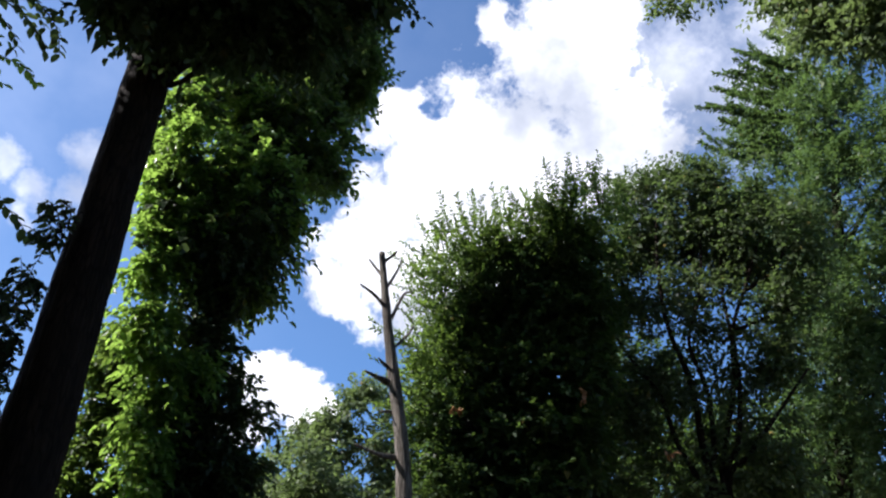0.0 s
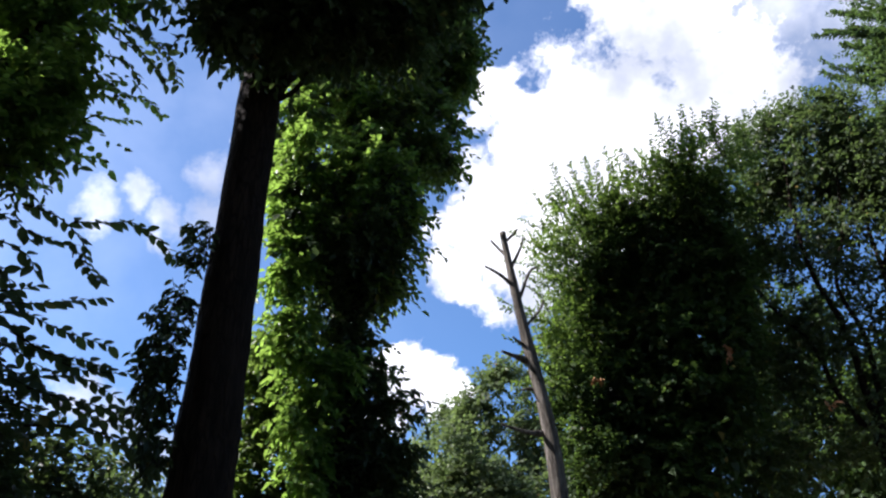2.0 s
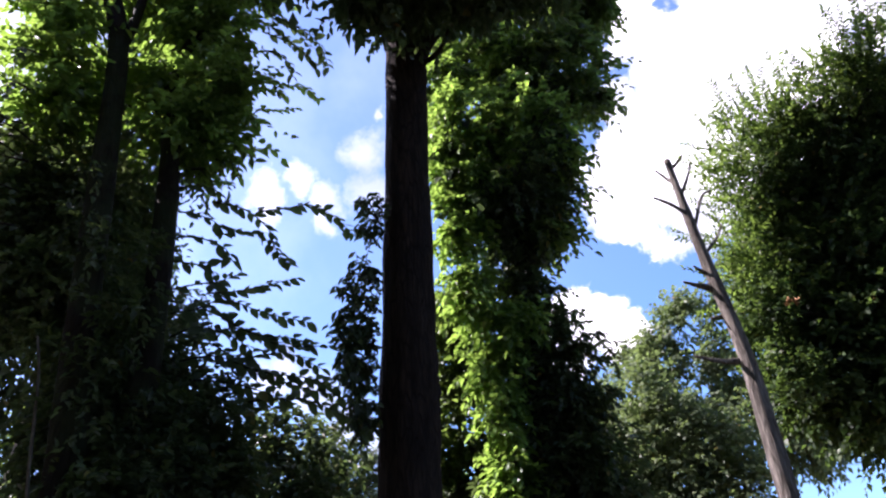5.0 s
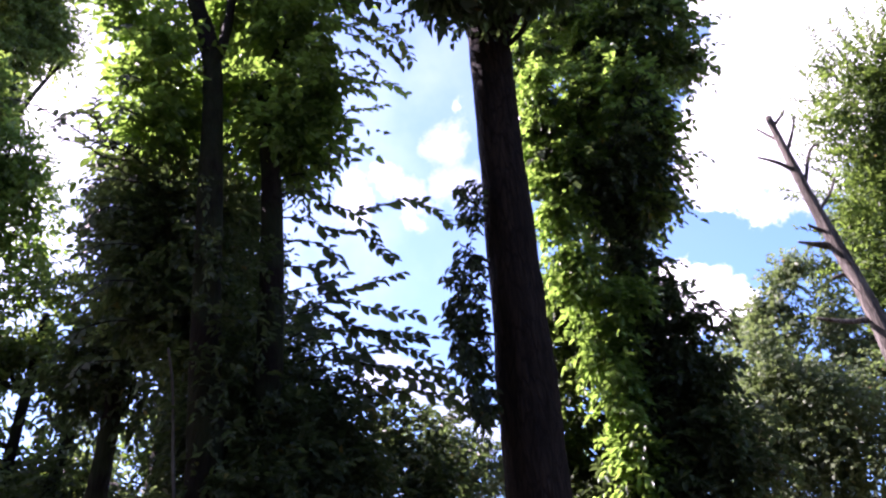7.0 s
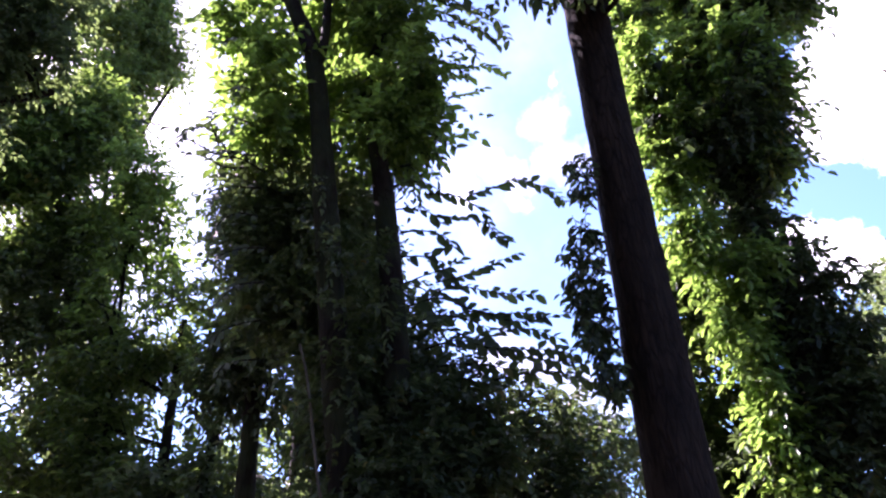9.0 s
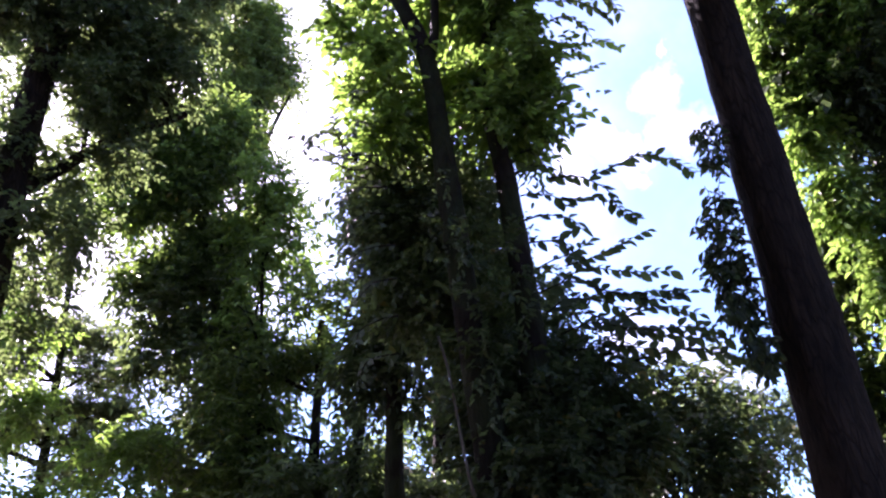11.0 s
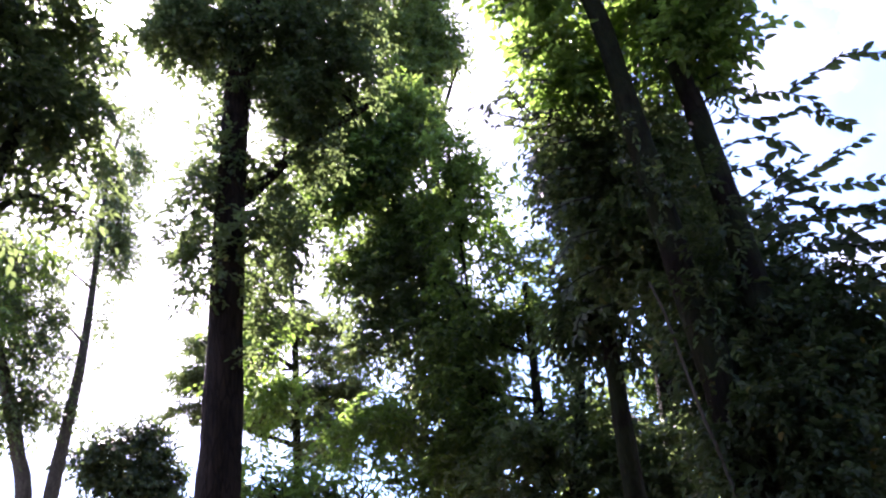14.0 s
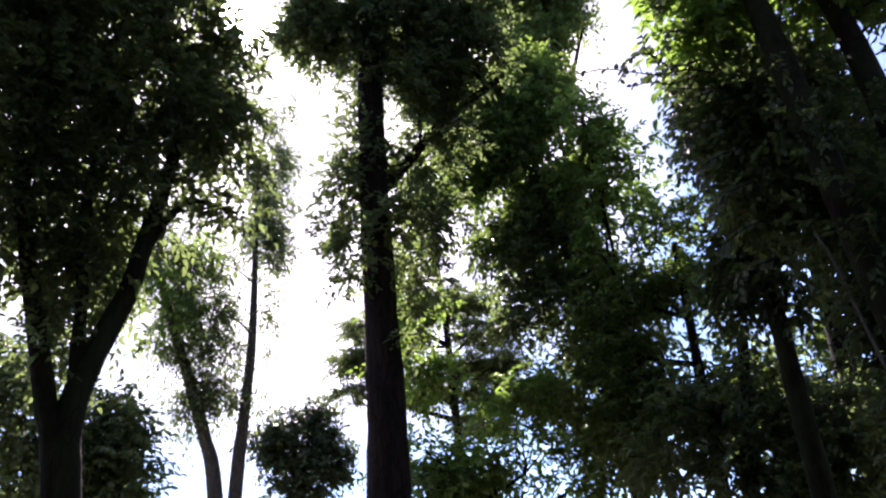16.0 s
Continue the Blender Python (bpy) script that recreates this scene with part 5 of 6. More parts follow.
# Lighter leaf colour painted in where sun comes through this crown.
v, q = foliage(113, local([
    (-13.23, 2.47, 11.53, 0.51, 0.51), (-13.14, 2.88, 12.01, 0.46, 0.46), (-13.02, 3.35, 11.59, 0.50, 0.50), (-13.15, 2.82, 10.71, 0.50, 0.50),
    (-13.26, 2.34, 10.53, 0.37, 0.37), (-12.98, 3.47, 10.62, 0.45, 0.45), (-13.07, 3.16, 9.94, 0.48, 0.48), (-13.21, 2.56, 9.65, 0.43, 0.43),
    (-12.82, 3.99, 11.20, 0.43, 0.43), (-13.30, 2.09, 9.48, 0.29, 0.29), (-13.36, 1.76, 10.03, 0.25, 0.25), (-12.66, 4.43, 12.03, 0.33, 0.33),
], J_TRUNK[0]), 0.125, cover=2.6, twig=0.4, gap=-0.3, patch=0.5)
part("young_growth", quads_mesh("young_growth", v, q, LEAF_ELM), mid, "yellow-green leaves coloured lighter as back-lit")
tree("tall_back_tree", "tall farther tree with a light sunlit top", [([
    (-16.50, 6.29, -0.05), (-16.61, 6.33, 4.99), (-16.70, 6.36, 8.92), (-16.80, 6.42, 13.02), (-16.84, 6.63, 17.00), (-16.84, 6.82, 20.06),
], 0.22, 0.06),
     ([
    (-16.80, 6.47, 13.38), (-16.69, 6.83, 15.19), (-16.57, 7.18, 16.33), (-16.48, 7.42, 16.97),
], 0.09, 0.03)],
     [
    (-16.93, 6.56, 19.81, 0.94, 0.94), (-16.69, 7.02, 18.13, 0.71, 0.71), (-16.85, 6.69, 18.83, 0.86, 0.86), (-16.53, 7.32, 17.24, 0.55, 0.55),
    (-16.98, 6.22, 16.57, 0.85, 0.85), (-17.11, 5.95, 17.90, 0.96, 0.96), (-16.98, 6.14, 15.42, 0.52, 0.52),
    (-17.29, 5.57, 19.51, 1.10, 1.10), (-17.15, 5.68, 15.93, 0.83, 0.83),
], LEAF_OAK, BARK_DARK, 115, limbs=8, size=0.15, cover=3.0, twig=0.5, small=True)
tree("slender_tree", "slender young tree with airy sunlit leaves", [([
    (-11.63, 4.79, -0.05), (-11.76, 4.78, 4.80), (-11.81, 4.77, 6.32), (-11.87, 4.76, 8.64), (-11.92, 4.78, 10.42),
], 0.05, 0.02)],
     [
    (-11.93, 4.76, 10.29, 0.42, 0.42), (-11.75, 5.13, 9.67, 0.41, 0.41), (-11.55, 5.50, 9.32, 0.32, 0.32), (-11.83, 4.90, 8.86, 0.47, 0.47),
    (-11.54, 5.48, 8.46, 0.39, 0.39), (-11.76, 4.98, 7.91, 0.40, 0.40), (-11.97, 4.46, 7.39, 0.44, 0.44), (-11.61, 5.30, 7.78, 0.28, 0.28),
    (-12.05, 4.82, 10.39, 0.50, 0.50), (-11.95, 5.05, 9.70, 0.52, 0.52), (-12.14, 4.61, 9.56, 0.54, 0.54), (-11.92, 5.12, 8.87, 0.51, 0.51),
    (-12.12, 4.67, 8.56, 0.54, 0.54), (-11.81, 5.34, 8.35, 0.29, 0.29), (-12.09, 4.72, 7.74, 0.43, 0.43), (-11.78, 5.40, 9.52, 0.24, 0.24),
], LEAF_ELM, BARK_DARK, 121, limbs=9, size=0.12, cover=1.7, twig=0.36, gap=-0.12)

# trees behind
tree("back_tree", "shaded back-lit tree with a straight dark trunk", [([
    (-11.19, 5.20, -0.05), (-11.20, 5.36, 3.82), (-11.20, 5.47, 5.57), (-11.20, 5.56, 7.18),
], 0.13, 0.05)],
     [
    (-11.18, 5.64, 7.56, 0.41, 0.41), (-11.30, 5.38, 7.05, 0.34, 0.34), (-11.37, 5.21, 6.49, 0.43, 0.43), (-11.16, 5.59, 6.35, 0.38, 0.38),
    (-11.40, 5.17, 7.02, 0.24, 0.24), (-11.37, 5.08, 4.53, 0.45, 0.45), (-11.12, 5.56, 4.65, 0.45, 0.45), (-11.52, 4.79, 5.09, 0.46, 0.46),
    (-11.39, 5.50, 7.71, 0.28, 0.28), (-11.18, 5.89, 7.73, 0.28, 0.28), (-11.28, 5.71, 7.21, 0.33, 0.33), (-11.44, 5.41, 6.81, 0.39, 0.39),
    (-11.66, 4.97, 6.56, 0.44, 0.44), (-11.91, 4.39, 6.50, 0.53, 0.53), (-11.32, 5.65, 6.33, 0.40, 0.40), (-11.65, 4.99, 5.92, 0.30, 0.30),
    (-11.75, 4.75, 5.61, 0.33, 0.33), (-11.94, 4.30, 5.85, 0.48, 0.48), (-11.32, 5.64, 5.40, 0.16, 0.16), (-11.61, 5.06, 4.87, 0.50, 0.50),
    (-11.90, 4.40, 4.95, 0.54, 0.54), (-11.37, 5.54, 4.58, 0.32, 0.32), (-11.92, 4.35, 4.29, 0.53, 0.53), (-11.11, 6.02, 4.29, 0.46, 0.46),
    (-11.38, 5.53, 4.06, 0.43, 0.43),
], LEAF_OAK, BARK_DARK, 131, limbs=10, size=0.115, cover=2.6, twig=0.4, gap=0.05, patch=0.45, clump=8)
K_TRUNK = [
    (-8.71, 5.08, -0.05), (-8.72, 5.21, 3.29), (-8.72, 5.29, 4.72), (-8.72, 5.35, 5.85), (-8.58, 5.64, 7.98), (-8.33, 6.09, 10.79),
]
# High lobes hidden behind the elm, added to shade the tall trunk and sprays.
backing = tree("back_tree", "shaded back-lit tree with a straight dark trunk", [(K_TRUNK, 0.15, 0.06)],
     [
    (-8.62, 5.58, 8.00, 0.77, 0.77), (-8.47, 5.85, 9.37, 0.92, 0.92), (-8.77, 5.34, 7.14, 0.50, 0.50), (-8.78, 5.24, 5.53, 0.39, 0.39),
    (-8.97, 4.96, 5.34, 0.31, 0.31), (-8.62, 5.48, 6.00, 0.39, 0.39), (-8.85, 5.17, 6.06, 0.32, 0.32), (-8.58, 5.51, 5.16, 0.38, 0.38),
    (-8.90, 5.09, 5.90, 0.31, 0.31),
    (-9.06, 5.34, 6.12, 0.34, 0.34), (-9.16, 5.18, 5.53, 0.27, 0.27), (-8.99, 5.44, 6.69, 0.31, 0.31), (-9.05, 5.35, 5.10, 0.21, 0.21),
    (-9.25, 5.03, 5.39, 0.23, 0.23), (-8.88, 5.60, 7.37, 0.34, 0.34),
], LEAF_BROAD, BARK_DARK, 132, limbs=6, size=0.12, cover=2.4, twig=0.4)
# Hidden lobes, left thin to let flecks of sun onto the tall trunk.
v, q = foliage(136, local([
    (-8.32, 6.12, 11.03, 1.11, 1.11), (-8.19, 6.36, 12.65, 1.21, 1.21),
], K_TRUNK[0]), 0.14, cover=1.5, twig=0.4, gap=0.25, patch=0.6)
part("open_top", quads_mesh("open_top", v, q, LEAF_BROAD), backing, "thin hidden top of the crown, added to dapple the sun")
tree("back_tree", "shaded back-lit tree with low leafy branches", [([
    (-10.15, 6.80, -0.05), (-10.13, 6.97, 3.59), (-10.10, 7.06, 4.94), (-10.08, 7.17, 6.69),
], 0.2, 0.12)],
     [
    (-12.66, 7.23, 5.22, 0.54, 0.54), (-12.38, 7.61, 4.75, 0.64, 0.64), (-12.02, 8.13, 4.78, 0.64, 0.64), (-11.67, 8.62, 5.95, 0.54, 0.54),
    (-12.09, 8.07, 5.63, 0.54, 0.54), (-12.69, 7.16, 4.52, 0.64, 0.64), (-11.73, 8.45, 4.31, 0.74, 0.74),
], LEAF_OAK, BARK_DARK, 133, limbs=6, size=0.12, cover=2.2, twig=0.4, gap=0.05, patch=0.5, clump=8)
tree("crooked_tree", "small tree with a crooked bare branch", [([
    (-14.53, 8.10, -0.05), (-14.45, 8.42, 4.50), (-14.40, 8.55, 5.64),
], 0.1, 0.09),
     ([
    (-14.40, 8.55, 5.64), (-14.42, 8.54, 6.00), (-14.60, 8.29, 6.47), (-14.76, 8.05, 6.76),
], 0.09, 0.03)],
     [
    (-14.69, 8.17, 6.95, 0.31, 0.31), (-14.49, 8.41, 5.19, 0.55, 0.55), (-14.92, 7.70, 5.29, 0.61, 0.61), (-14.74, 8.14, 7.75, 0.32, 0.32),
], LEAF_GREY, BARK_DARK, 134, limbs=3, size=0.12, cover=2.0, twig=0.4)
tree("shaded_tree", "dark shaded tree with dense low leaves", [([
    (-10.59, 5.07, -0.05), (-10.47, 5.27, 2.67), (-10.37, 5.50, 3.88), (-10.27, 5.72, 5.14),
], 0.15, 0.07)],
     [
    (-10.19, 5.79, 4.36, 0.60, 0.60), (-10.50, 5.27, 3.70, 0.60, 0.60), (-10.09, 5.90, 3.56, 0.68, 0.68), (-10.78, 4.79, 4.35, 0.47, 0.47),
    (-10.92, 4.50, 3.67, 0.51, 0.51), (-10.66, 4.96, 3.22, 0.59, 0.59), (-10.01, 5.99, 3.03, 0.68, 0.68), (-10.13, 5.91, 5.16, 0.39, 0.39),
    (-10.27, 5.75, 5.84, 0.31, 0.31), (-9.74, 6.35, 3.17, 0.68, 0.68), (-9.49, 6.68, 3.89, 0.60, 0.60), (-9.82, 6.26, 3.70, 0.43, 0.43),
], LEAF_BROAD_LIT, BARK_DARK, 135, limbs=5, size=0.12, cover=2.6, twig=0.4, gap=0.02, patch=0.5, clump=8)

# straight trunk with a dark crown
M_TRUNK = [
    (-9.60, 0.40, -0.05), (-9.60, 0.48, 3.03), (-9.60, 0.51, 4.33), (-9.60, 0.51, 5.36), (-9.60, 0.52, 7.32), (-9.60, 0.60, 9.45), (-9.60, 0.97, 11.61),
]
M_SIDE = [
    (-10.71, 1.15, 6.82, 0.34, 0.34), (-10.65, 1.54, 6.93, 0.28, 0.28), (-10.70, 1.23, 7.58, 0.34, 0.34),
    (-9.65, 0.39, 8.00, 0.41, 0.41), (-9.64, 0.16, 7.33, 0.35, 0.35), (-9.63, 0.03, 6.71, 0.38, 0.38), (-9.29, 0.30, 6.26, 0.36, 0.36),
    (-9.56, 1.17, 7.74, 0.48, 0.48), (-9.52, 1.24, 6.71, 0.46, 0.46), (-9.34, 0.86, 6.03, 0.33, 0.33), (-9.61, 0.19, 5.94, 0.23, 0.23),
    (-9.51, 1.15, 5.71, 0.33, 0.33), (-9.53, 0.96, 5.17, 0.28, 0.28), (-9.15, 0.74, 6.59, 0.29, 0.29), (-9.47, 1.67, 8.07, 0.37, 0.37),
]
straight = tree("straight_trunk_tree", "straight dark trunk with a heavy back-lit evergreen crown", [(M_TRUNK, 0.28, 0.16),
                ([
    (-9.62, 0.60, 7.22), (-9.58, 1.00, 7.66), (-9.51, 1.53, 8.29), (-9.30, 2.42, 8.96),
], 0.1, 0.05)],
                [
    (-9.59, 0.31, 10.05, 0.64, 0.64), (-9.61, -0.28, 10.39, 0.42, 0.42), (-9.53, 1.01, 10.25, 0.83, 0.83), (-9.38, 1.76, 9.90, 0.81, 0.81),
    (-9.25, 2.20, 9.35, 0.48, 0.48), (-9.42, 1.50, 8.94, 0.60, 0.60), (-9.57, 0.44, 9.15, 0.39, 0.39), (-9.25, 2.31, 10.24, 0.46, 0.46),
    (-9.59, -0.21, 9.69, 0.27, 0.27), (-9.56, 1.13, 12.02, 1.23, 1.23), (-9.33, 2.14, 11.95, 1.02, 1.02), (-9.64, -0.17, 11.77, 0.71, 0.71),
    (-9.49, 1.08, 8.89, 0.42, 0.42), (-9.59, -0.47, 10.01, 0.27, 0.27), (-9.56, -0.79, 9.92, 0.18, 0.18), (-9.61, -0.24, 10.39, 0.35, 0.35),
], LEAF_BROAD_LIT, BARK, 141, limbs=8, size=0.092, cover=2.7, twig=0.26, droop=0.2)
v, q = foliage(142, local(M_SIDE, M_TRUNK[0]), 0.092, cover=2.2, twig=0.27, droop=0.2, gap=-0.25)
part("trunk_growth", quads_mesh("trunk_growth", v, q, LEAF_BROAD_LIT), straight, "leafy growth round the trunk")
N_TRUNK = [
    (-15.47, 2.46, -0.05), (-15.54, 2.43, 3.90), (-15.60, 2.41, 5.88), (-15.64, 2.41, 7.47), (-15.70, 2.35, 9.50), (-15.72, 2.43, 11.15),
]
tree("layered_conifer", "thin conifer with flat feathery horizontal branches", [(N_TRUNK, 0.12, 0.04)],
     [
    (-15.81, 0.73, 6.98, 0.71, 0.12), (-15.80, 0.36, 6.28, 0.41, 0.09), (-15.47, 3.13, 6.62, 0.82, 0.16), (-15.42, 3.28, 6.01, 0.70, 0.16),
    (-15.78, 1.34, 7.44, 0.60, 0.14), (-15.49, 3.10, 7.38, 0.60, 0.14), (-15.72, 1.72, 6.30, 0.70, 0.16), (-15.57, 2.81, 8.06, 0.61, 0.15),
    (-15.74, 1.87, 8.17, 0.55, 0.15), (-15.47, 2.98, 5.47, 0.69, 0.16), (-15.83, 0.65, 7.74, 0.36, 0.10),
], LEAF_GREY, BARK_DARK, 151, limbs=11, size=0.11, cover=3.0, twig=0.36, leaves=10, lift=0.0, droop=0.15, wide=0.3, flat=0.88)
tree("sunlit_bush", "light green sunlit bush under the tall trees", [([
    (-12.20, 2.17, -0.05), (-12.23, 2.24, 2.97), (-12.25, 2.28, 3.94),
], 0.08, 0.04)],
     [
    (-12.42, 1.38, 4.28, 0.50, 0.50), (-12.43, 1.17, 3.80, 0.54, 0.54), (-12.20, 2.57, 4.87, 0.50, 0.50), (-12.08, 2.99, 4.11, 0.54, 0.54),
    (-12.27, 2.20, 3.95, 0.58, 0.58), (-12.08, 3.05, 5.08, 0.41, 0.41), (-11.96, 3.32, 3.56, 0.62, 0.62), (-12.37, 1.66, 3.67, 0.54, 0.54),
    (-12.48, 0.76, 4.00, 0.22, 0.22),
    (-13.05, 1.03, 7.76, 0.35, 0.35), (-13.05, 0.97, 6.93, 0.37, 0.37), (-13.01, 1.40, 6.78, 0.30, 0.30), (-13.05, 1.04, 6.01, 0.36, 0.36),
    (-12.98, 1.59, 8.02, 0.26, 0.26), (-13.01, 1.42, 6.03, 0.33, 0.33), (-12.96, 1.72, 5.51, 0.40, 0.40), (-12.94, 1.84, 6.84, 0.22, 0.22),
], LEAF_ELM, BARK_DARK, 152, size=0.11, cover=2.2, twig=0.4, gap=-0.1, clump=8)

# dark forked tree in front of the sun
O_T1 = [
    (-7.19, -2.11, -0.05), (-7.18, -2.28, 2.83), (-7.18, -2.33, 3.45), (-7.23, -2.22, 4.05), (-7.33, -2.00, 4.73), (-7.37, -1.90, 5.28),
    (-7.42, -1.77, 5.94), (-7.48, -1.62, 6.91),
]
O_SIDE = [
    (-7.14, -2.53, 4.94, 0.26, 0.26), (-7.02, -2.76, 4.51, 0.25, 0.25), (-7.11, -2.53, 4.28, 0.19, 0.19), (-7.27, -2.18, 4.99, 0.20, 0.20),
    (-7.58, -1.03, 5.67, 0.21, 0.21), (-7.59, -0.96, 6.05, 0.18, 0.18), (-7.20, -2.38, 5.26, 0.26, 0.26), (-7.43, -1.69, 5.50, 0.18, 0.18),
    (-7.02, -2.78, 5.00, 0.32, 0.32), (-7.56, -1.15, 5.76, 0.18, 0.18), (-6.78, -3.22, 5.16, 0.47, 0.47), (-6.65, -3.51, 6.57, 0.83, 0.83),
    (-6.59, -3.64, 8.00, 0.93, 0.93), (-7.55, -1.38, 7.28, 0.27, 0.27), (-7.60, -1.10, 7.01, 0.16, 0.16),
]
fork = tree("forked_tree", "dark forked tree with spreading limbs and a dense canopy", [(O_T1, 0.155, 0.06),
            ([
    (-7.26, -2.09, -0.05), (-7.16, -2.33, 2.83), (-7.12, -2.51, 3.73), (-7.06, -2.66, 4.42), (-7.00, -2.82, 5.16), (-6.93, -3.01, 6.14),
], 0.12, 0.06),
            ([
    (-7.19, -2.31, 3.75), (-7.20, -2.34, 4.46), (-7.20, -2.40, 5.37), (-7.21, -2.40, 6.34),
], 0.07, 0.04),
            ([
    (-7.35, -1.95, 5.03), (-7.42, -1.74, 5.53), (-7.50, -1.48, 5.82), (-7.58, -1.06, 5.71),
], 0.06, 0.012)],
            [
    (-6.91, -3.10, 7.52, 0.82, 0.82), (-7.23, -2.44, 7.76, 0.84, 0.84), (-7.48, -1.74, 8.10, 0.61, 0.61), (-7.57, -1.31, 7.82, 0.35, 0.35),
    (-7.04, -2.81, 6.62, 0.71, 0.71), (-7.32, -2.15, 6.85, 0.68, 0.68), (-7.50, -1.56, 6.85, 0.52, 0.52), (-6.99, -2.87, 5.74, 0.57, 0.57),
    (-7.26, -2.26, 5.85, 0.49, 0.49), (-7.46, -1.62, 6.11, 0.31, 0.31), (-7.57, -1.21, 6.53, 0.29, 0.29), (-6.88, -3.22, 8.85, 1.14, 1.14),
    (-7.35, -2.26, 9.56, 1.12, 1.12),
], LEAF_BROAD_LIT, BARK_DARK, 161, limbs=10, size=0.095, cover=2.3, twig=0.32, gap=-0.3, patch=0.3)
v, q = foliage(162, local(O_SIDE + [
    (-8.14, -1.27, 8.04, 0.27, 0.27), (-8.14, -1.22, 7.45, 0.25, 0.25), (-8.14, -1.22, 6.89, 0.22, 0.22), (-8.10, -1.53, 7.57, 0.26, 0.26),
    (-8.15, -1.16, 6.41, 0.14, 0.14), (-8.06, -1.74, 7.33, 0.26, 0.26), (-8.10, -1.54, 6.91, 0.24, 0.24), (-8.12, -1.39, 8.46, 0.25, 0.25),
    (-7.52, -2.66, 5.16, 0.37, 0.37), (-7.58, -2.51, 4.67, 0.33, 0.33), (-7.67, -2.29, 5.05, 0.27, 0.27), (-7.53, -2.58, 4.22, 0.29, 0.29),
    (-7.66, -2.34, 5.53, 0.31, 0.31), (-7.77, -2.02, 5.59, 0.25, 0.25), (-7.74, -2.06, 4.56, 0.12, 0.12),
], O_T1[0]), 0.095, cover=1.8, twig=0.32, gap=-0.3, patch=0.3)
part("outer_crown", quads_mesh("outer_crown", v, q, LEAF_BROAD_LIT), fork)
tree("low_evergreen", "low dark evergreen shrub behind the forked tree", [([
    (-12.96, -3.50, -0.05), (-12.89, -3.78, 3.51), (-12.86, -3.92, 4.46),
], 0.08, 0.04)],
     [
    (-12.57, -4.67, 5.19, 0.75, 0.75), (-13.05, -3.45, 5.26, 0.45, 0.45), (-12.98, -3.62, 4.72, 0.59, 0.59), (-13.12, -3.18, 5.00, 0.35, 0.35),
    (-12.69, -4.35, 4.29, 0.69, 0.69), (-13.08, -3.27, 4.22, 0.59, 0.59), (-12.50, -4.85, 6.05, 0.41, 0.41), (-12.86, -3.93, 4.30, 0.59, 0.59),
], LEAF_BROAD_LIT, BARK_DARK, 163, size=0.12, cover=2.8, twig=0.4)

# feathery pair and the round tree
P_T1 = [
    (-16.67, -1.92, -0.05), (-16.63, -2.29, 4.59), (-16.61, -2.57, 5.90), (-16.54, -2.99, 7.29), (-16.46, -3.46, 8.78), (-16.39, -3.77, 9.96),
]
pair = tree("feathery_tree", "two leaning pale trunks with thin feathery leaves", [(P_T1, 0.17, 0.08),
     ([
    (-16.57, -2.15, -0.05), (-16.69, -1.93, 4.57), (-16.75, -1.81, 6.12), (-16.79, -1.69, 7.58), (-16.83, -1.65, 9.00), (-16.87, -1.64, 10.94),
    (-16.92, -1.58, 12.71), (-16.97, -1.41, 13.95),
], 0.17, 0.02)],
     [
    (-16.98, -1.05, 12.76, 0.38, 0.55), (-16.94, -1.16, 11.44, 0.42, 0.67), (-16.91, -1.19, 10.28, 0.35, 0.60), (-16.87, -1.40, 9.61, 0.29, 0.37),
    (-16.97, -1.37, 13.68, 0.30, 0.30), (-17.01, -1.13, 14.20, 0.21, 0.21), (-17.04, -0.86, 14.56, 0.14, 0.14), (-16.92, -1.50, 12.05, 0.34, 0.63),
    (-16.88, -1.57, 10.63, 0.33, 0.60), (-16.72, -2.28, 8.60, 0.36, 0.52), (-16.74, -2.06, 7.57, 0.31, 0.48), (-16.67, -2.32, 6.83, 0.33, 0.33),
    (-16.64, -2.58, 7.81, 0.46, 0.46), (-16.53, -3.17, 8.54, 0.52, 0.52), (-16.48, -3.25, 7.53, 0.46, 0.46), (-16.59, -2.73, 6.82, 0.40, 0.40),
    (-16.64, -2.79, 9.52, 0.48, 0.48), (-16.51, -3.37, 9.88, 0.56, 0.56), (-16.75, -2.28, 9.70, 0.37, 0.37), (-16.80, -1.47, 6.83, 0.15, 0.30),
    (-16.86, -1.32, 8.64, 0.12, 0.34), (-16.84, -1.27, 7.58, 0.10, 0.23), (-16.55, -2.88, 6.35, 0.35, 0.35), (-16.73, -1.96, 6.59, 0.23, 0.23),
], LEAF_BROAD_LIT, BARK_VINE, 171, limbs=10, size=0.12, cover=3.0, twig=0.4, droop=0.7, wide=0.36, gap=-0.3, small=True)
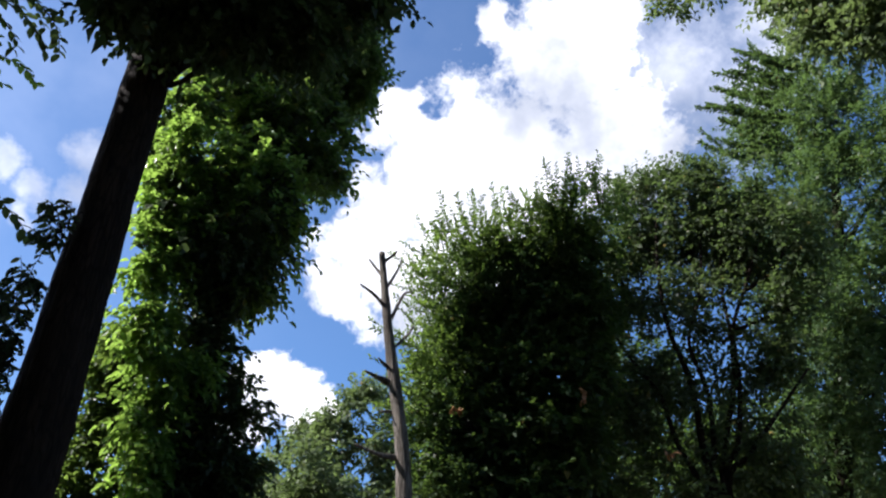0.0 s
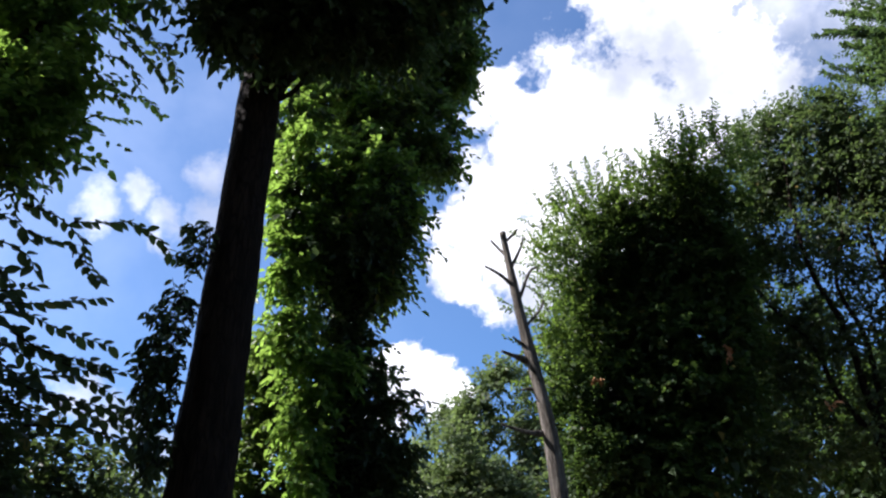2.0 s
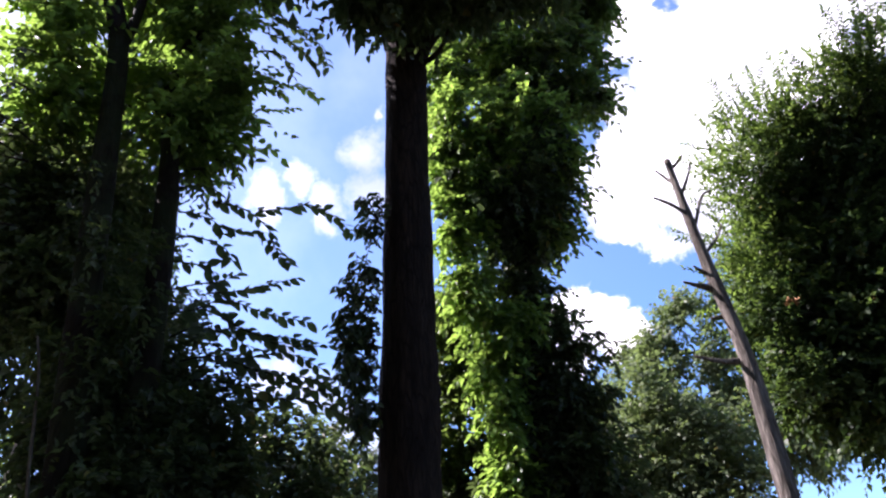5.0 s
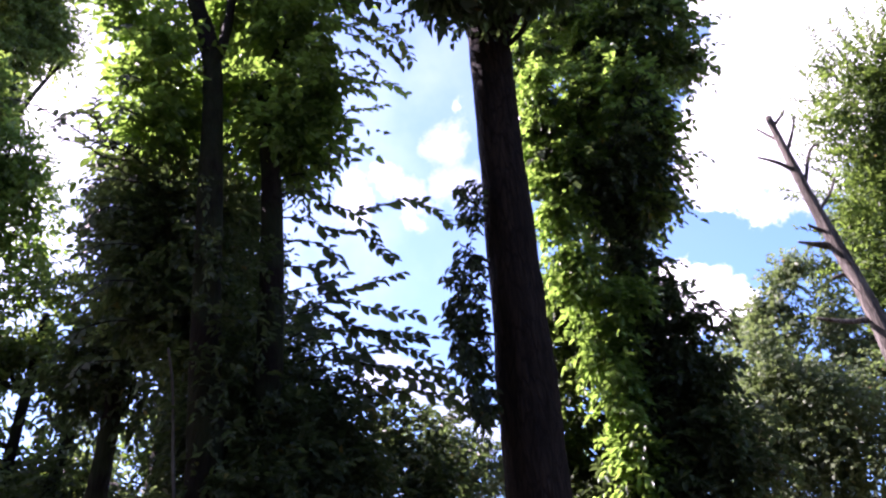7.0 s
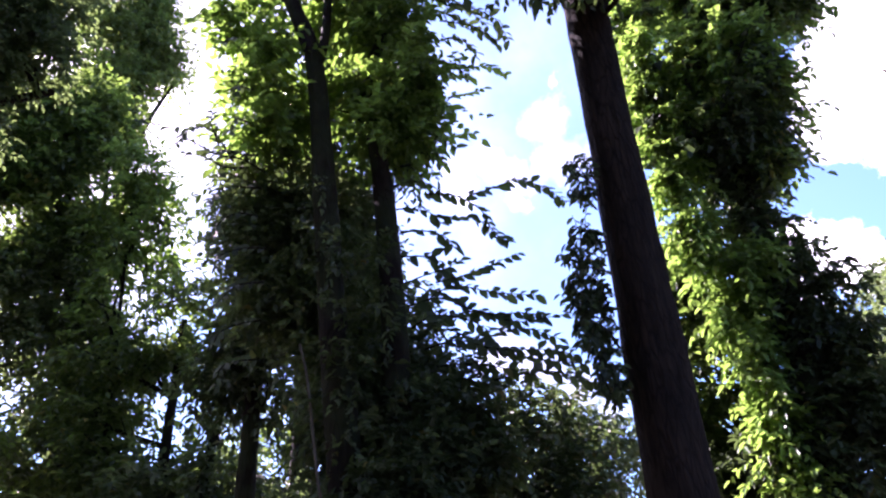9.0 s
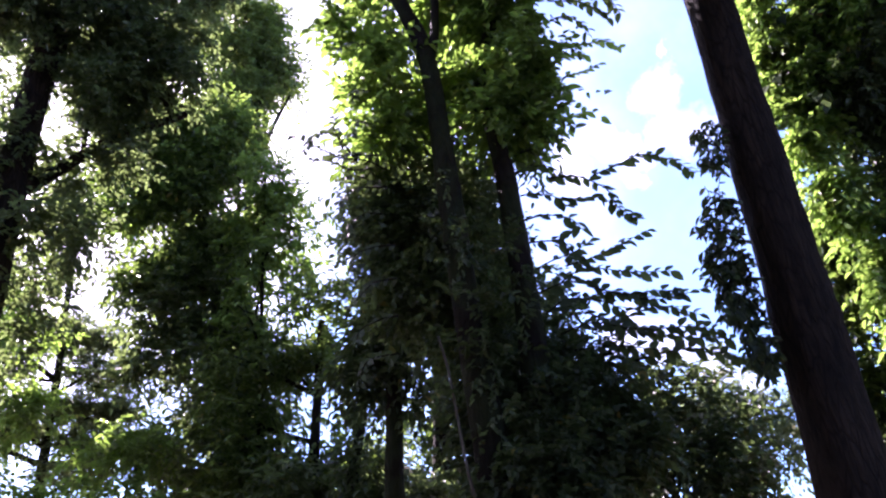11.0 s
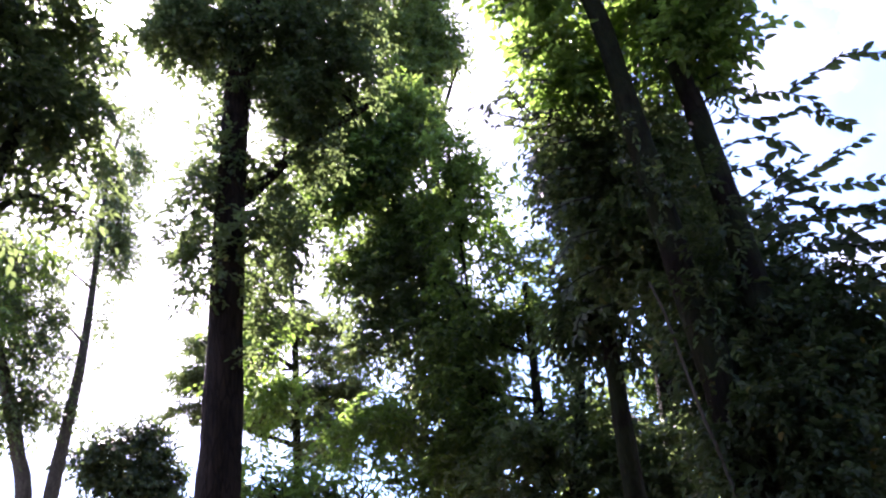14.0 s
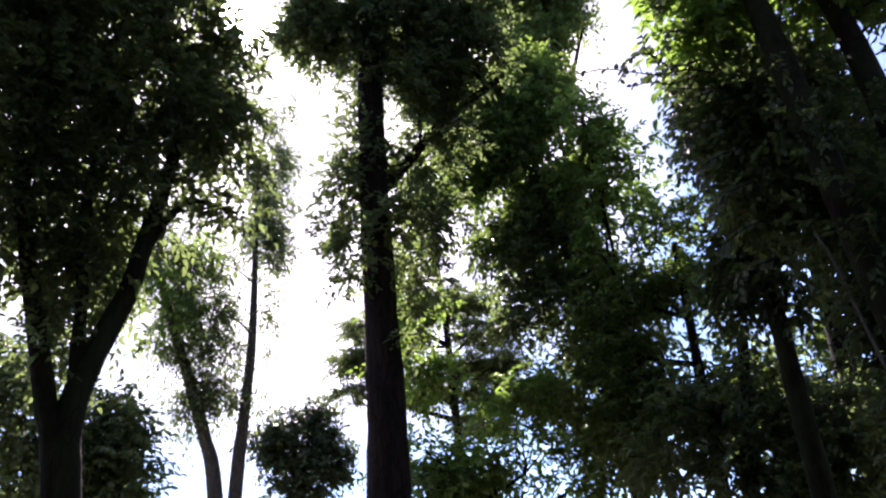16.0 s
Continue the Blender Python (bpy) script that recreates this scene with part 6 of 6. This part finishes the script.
# Back-lit clump: its brightness is put into a lighter leaf colour.
v, q = foliage(172, local([
    (-15.91, -3.43, 8.28, 0.38, 0.38), (-15.84, -3.59, 7.77, 0.30, 0.30), (-16.00, -3.03, 7.82, 0.32, 0.32), (-16.07, -2.74, 8.40, 0.33, 0.33),
    (-15.77, -3.95, 8.98, 0.46, 0.46), (-15.55, -4.57, 9.27, 0.46, 0.46), (-16.13, -2.63, 9.74, 0.36, 0.36), (-15.94, -3.32, 8.80, 0.33, 0.33),
    (-15.64, -4.28, 8.43, 0.38, 0.38),
], P_T1[0]), 0.13, cover=1.8, twig=0.4, gap=-0.3)
part("young_growth", quads_mesh("young_growth", v, q, LEAF_ELM), pair, "bright translucent leaves coloured lighter as back-lit")
tree("round_tree", "small round dense dark tree in the distance", [([
    (-22.16, -0.96, -0.05), (-22.25, -0.83, 4.55), (-22.30, -0.74, 6.29),
], 0.2, 0.1)],
     [
    (-22.30, -0.81, 7.00, 1.12, 1.12), (-22.25, -1.56, 7.11, 0.74, 0.74), (-22.34, 0.12, 6.87, 0.62, 0.62), (-22.29, -0.74, 6.00, 0.98, 0.98),
    (-22.35, -0.18, 7.68, 0.50, 0.50), (-22.32, 0.25, 6.24, 0.49, 0.49),
], LEAF_BROAD, BARK_DARK, 181, size=0.16, cover=3.4, twig=0.35, small=True)

# unseen trees added behind the camera, to its right and overhead to block skylight
for k in range(9):
    angle = radians(68 + 19 * k)
    reach = 6.5 + 1.6 * math.sin(k * 2.4)
    x, y = reach * math.sin(angle) - 0.4, reach * math.cos(angle)
    lean = 0.3 * math.sin(k * 1.7)
    stem = [(x, y, -0.05), (x + lean * 0.4, y + 0.1, 3.0), (x + lean, y, 7.0), (x * 0.85 + lean * 1.4, y * 0.85, 12.0)]
    rr = np.random.default_rng(700 + k)
    lobes = [(x + lean + rr.normal(0, 0.9), y + rr.normal(0, 0.9), z, rr.uniform(1.2, 1.7), rr.uniform(0.9, 1.3)) for z in (1.4, 3.0, 4.4, 5.6, 7.0, 8.2, 9.4, 10.6, 12.0)]
    lobes += [(x * f - 0.1 + rr.normal(0, 0.4), y * f + rr.normal(0, 0.4), z + rr.normal(0, 0.4), 1.7, 1.1) for f, z in ((0.75, 11.0), (0.5, 12.2), (0.25, 13.0), (0.8, 13.5))]
    tree("unseen_shade_tree", "unseen broadleaf tree added to block skylight", [(stem, 0.22, 0.08)], lobes, LEAF_BROAD, BARK_DARK, 710 + k, "surrounding wood",
         limbs=6, size=0.36, cover=1.9, twig=0.6, small=True)
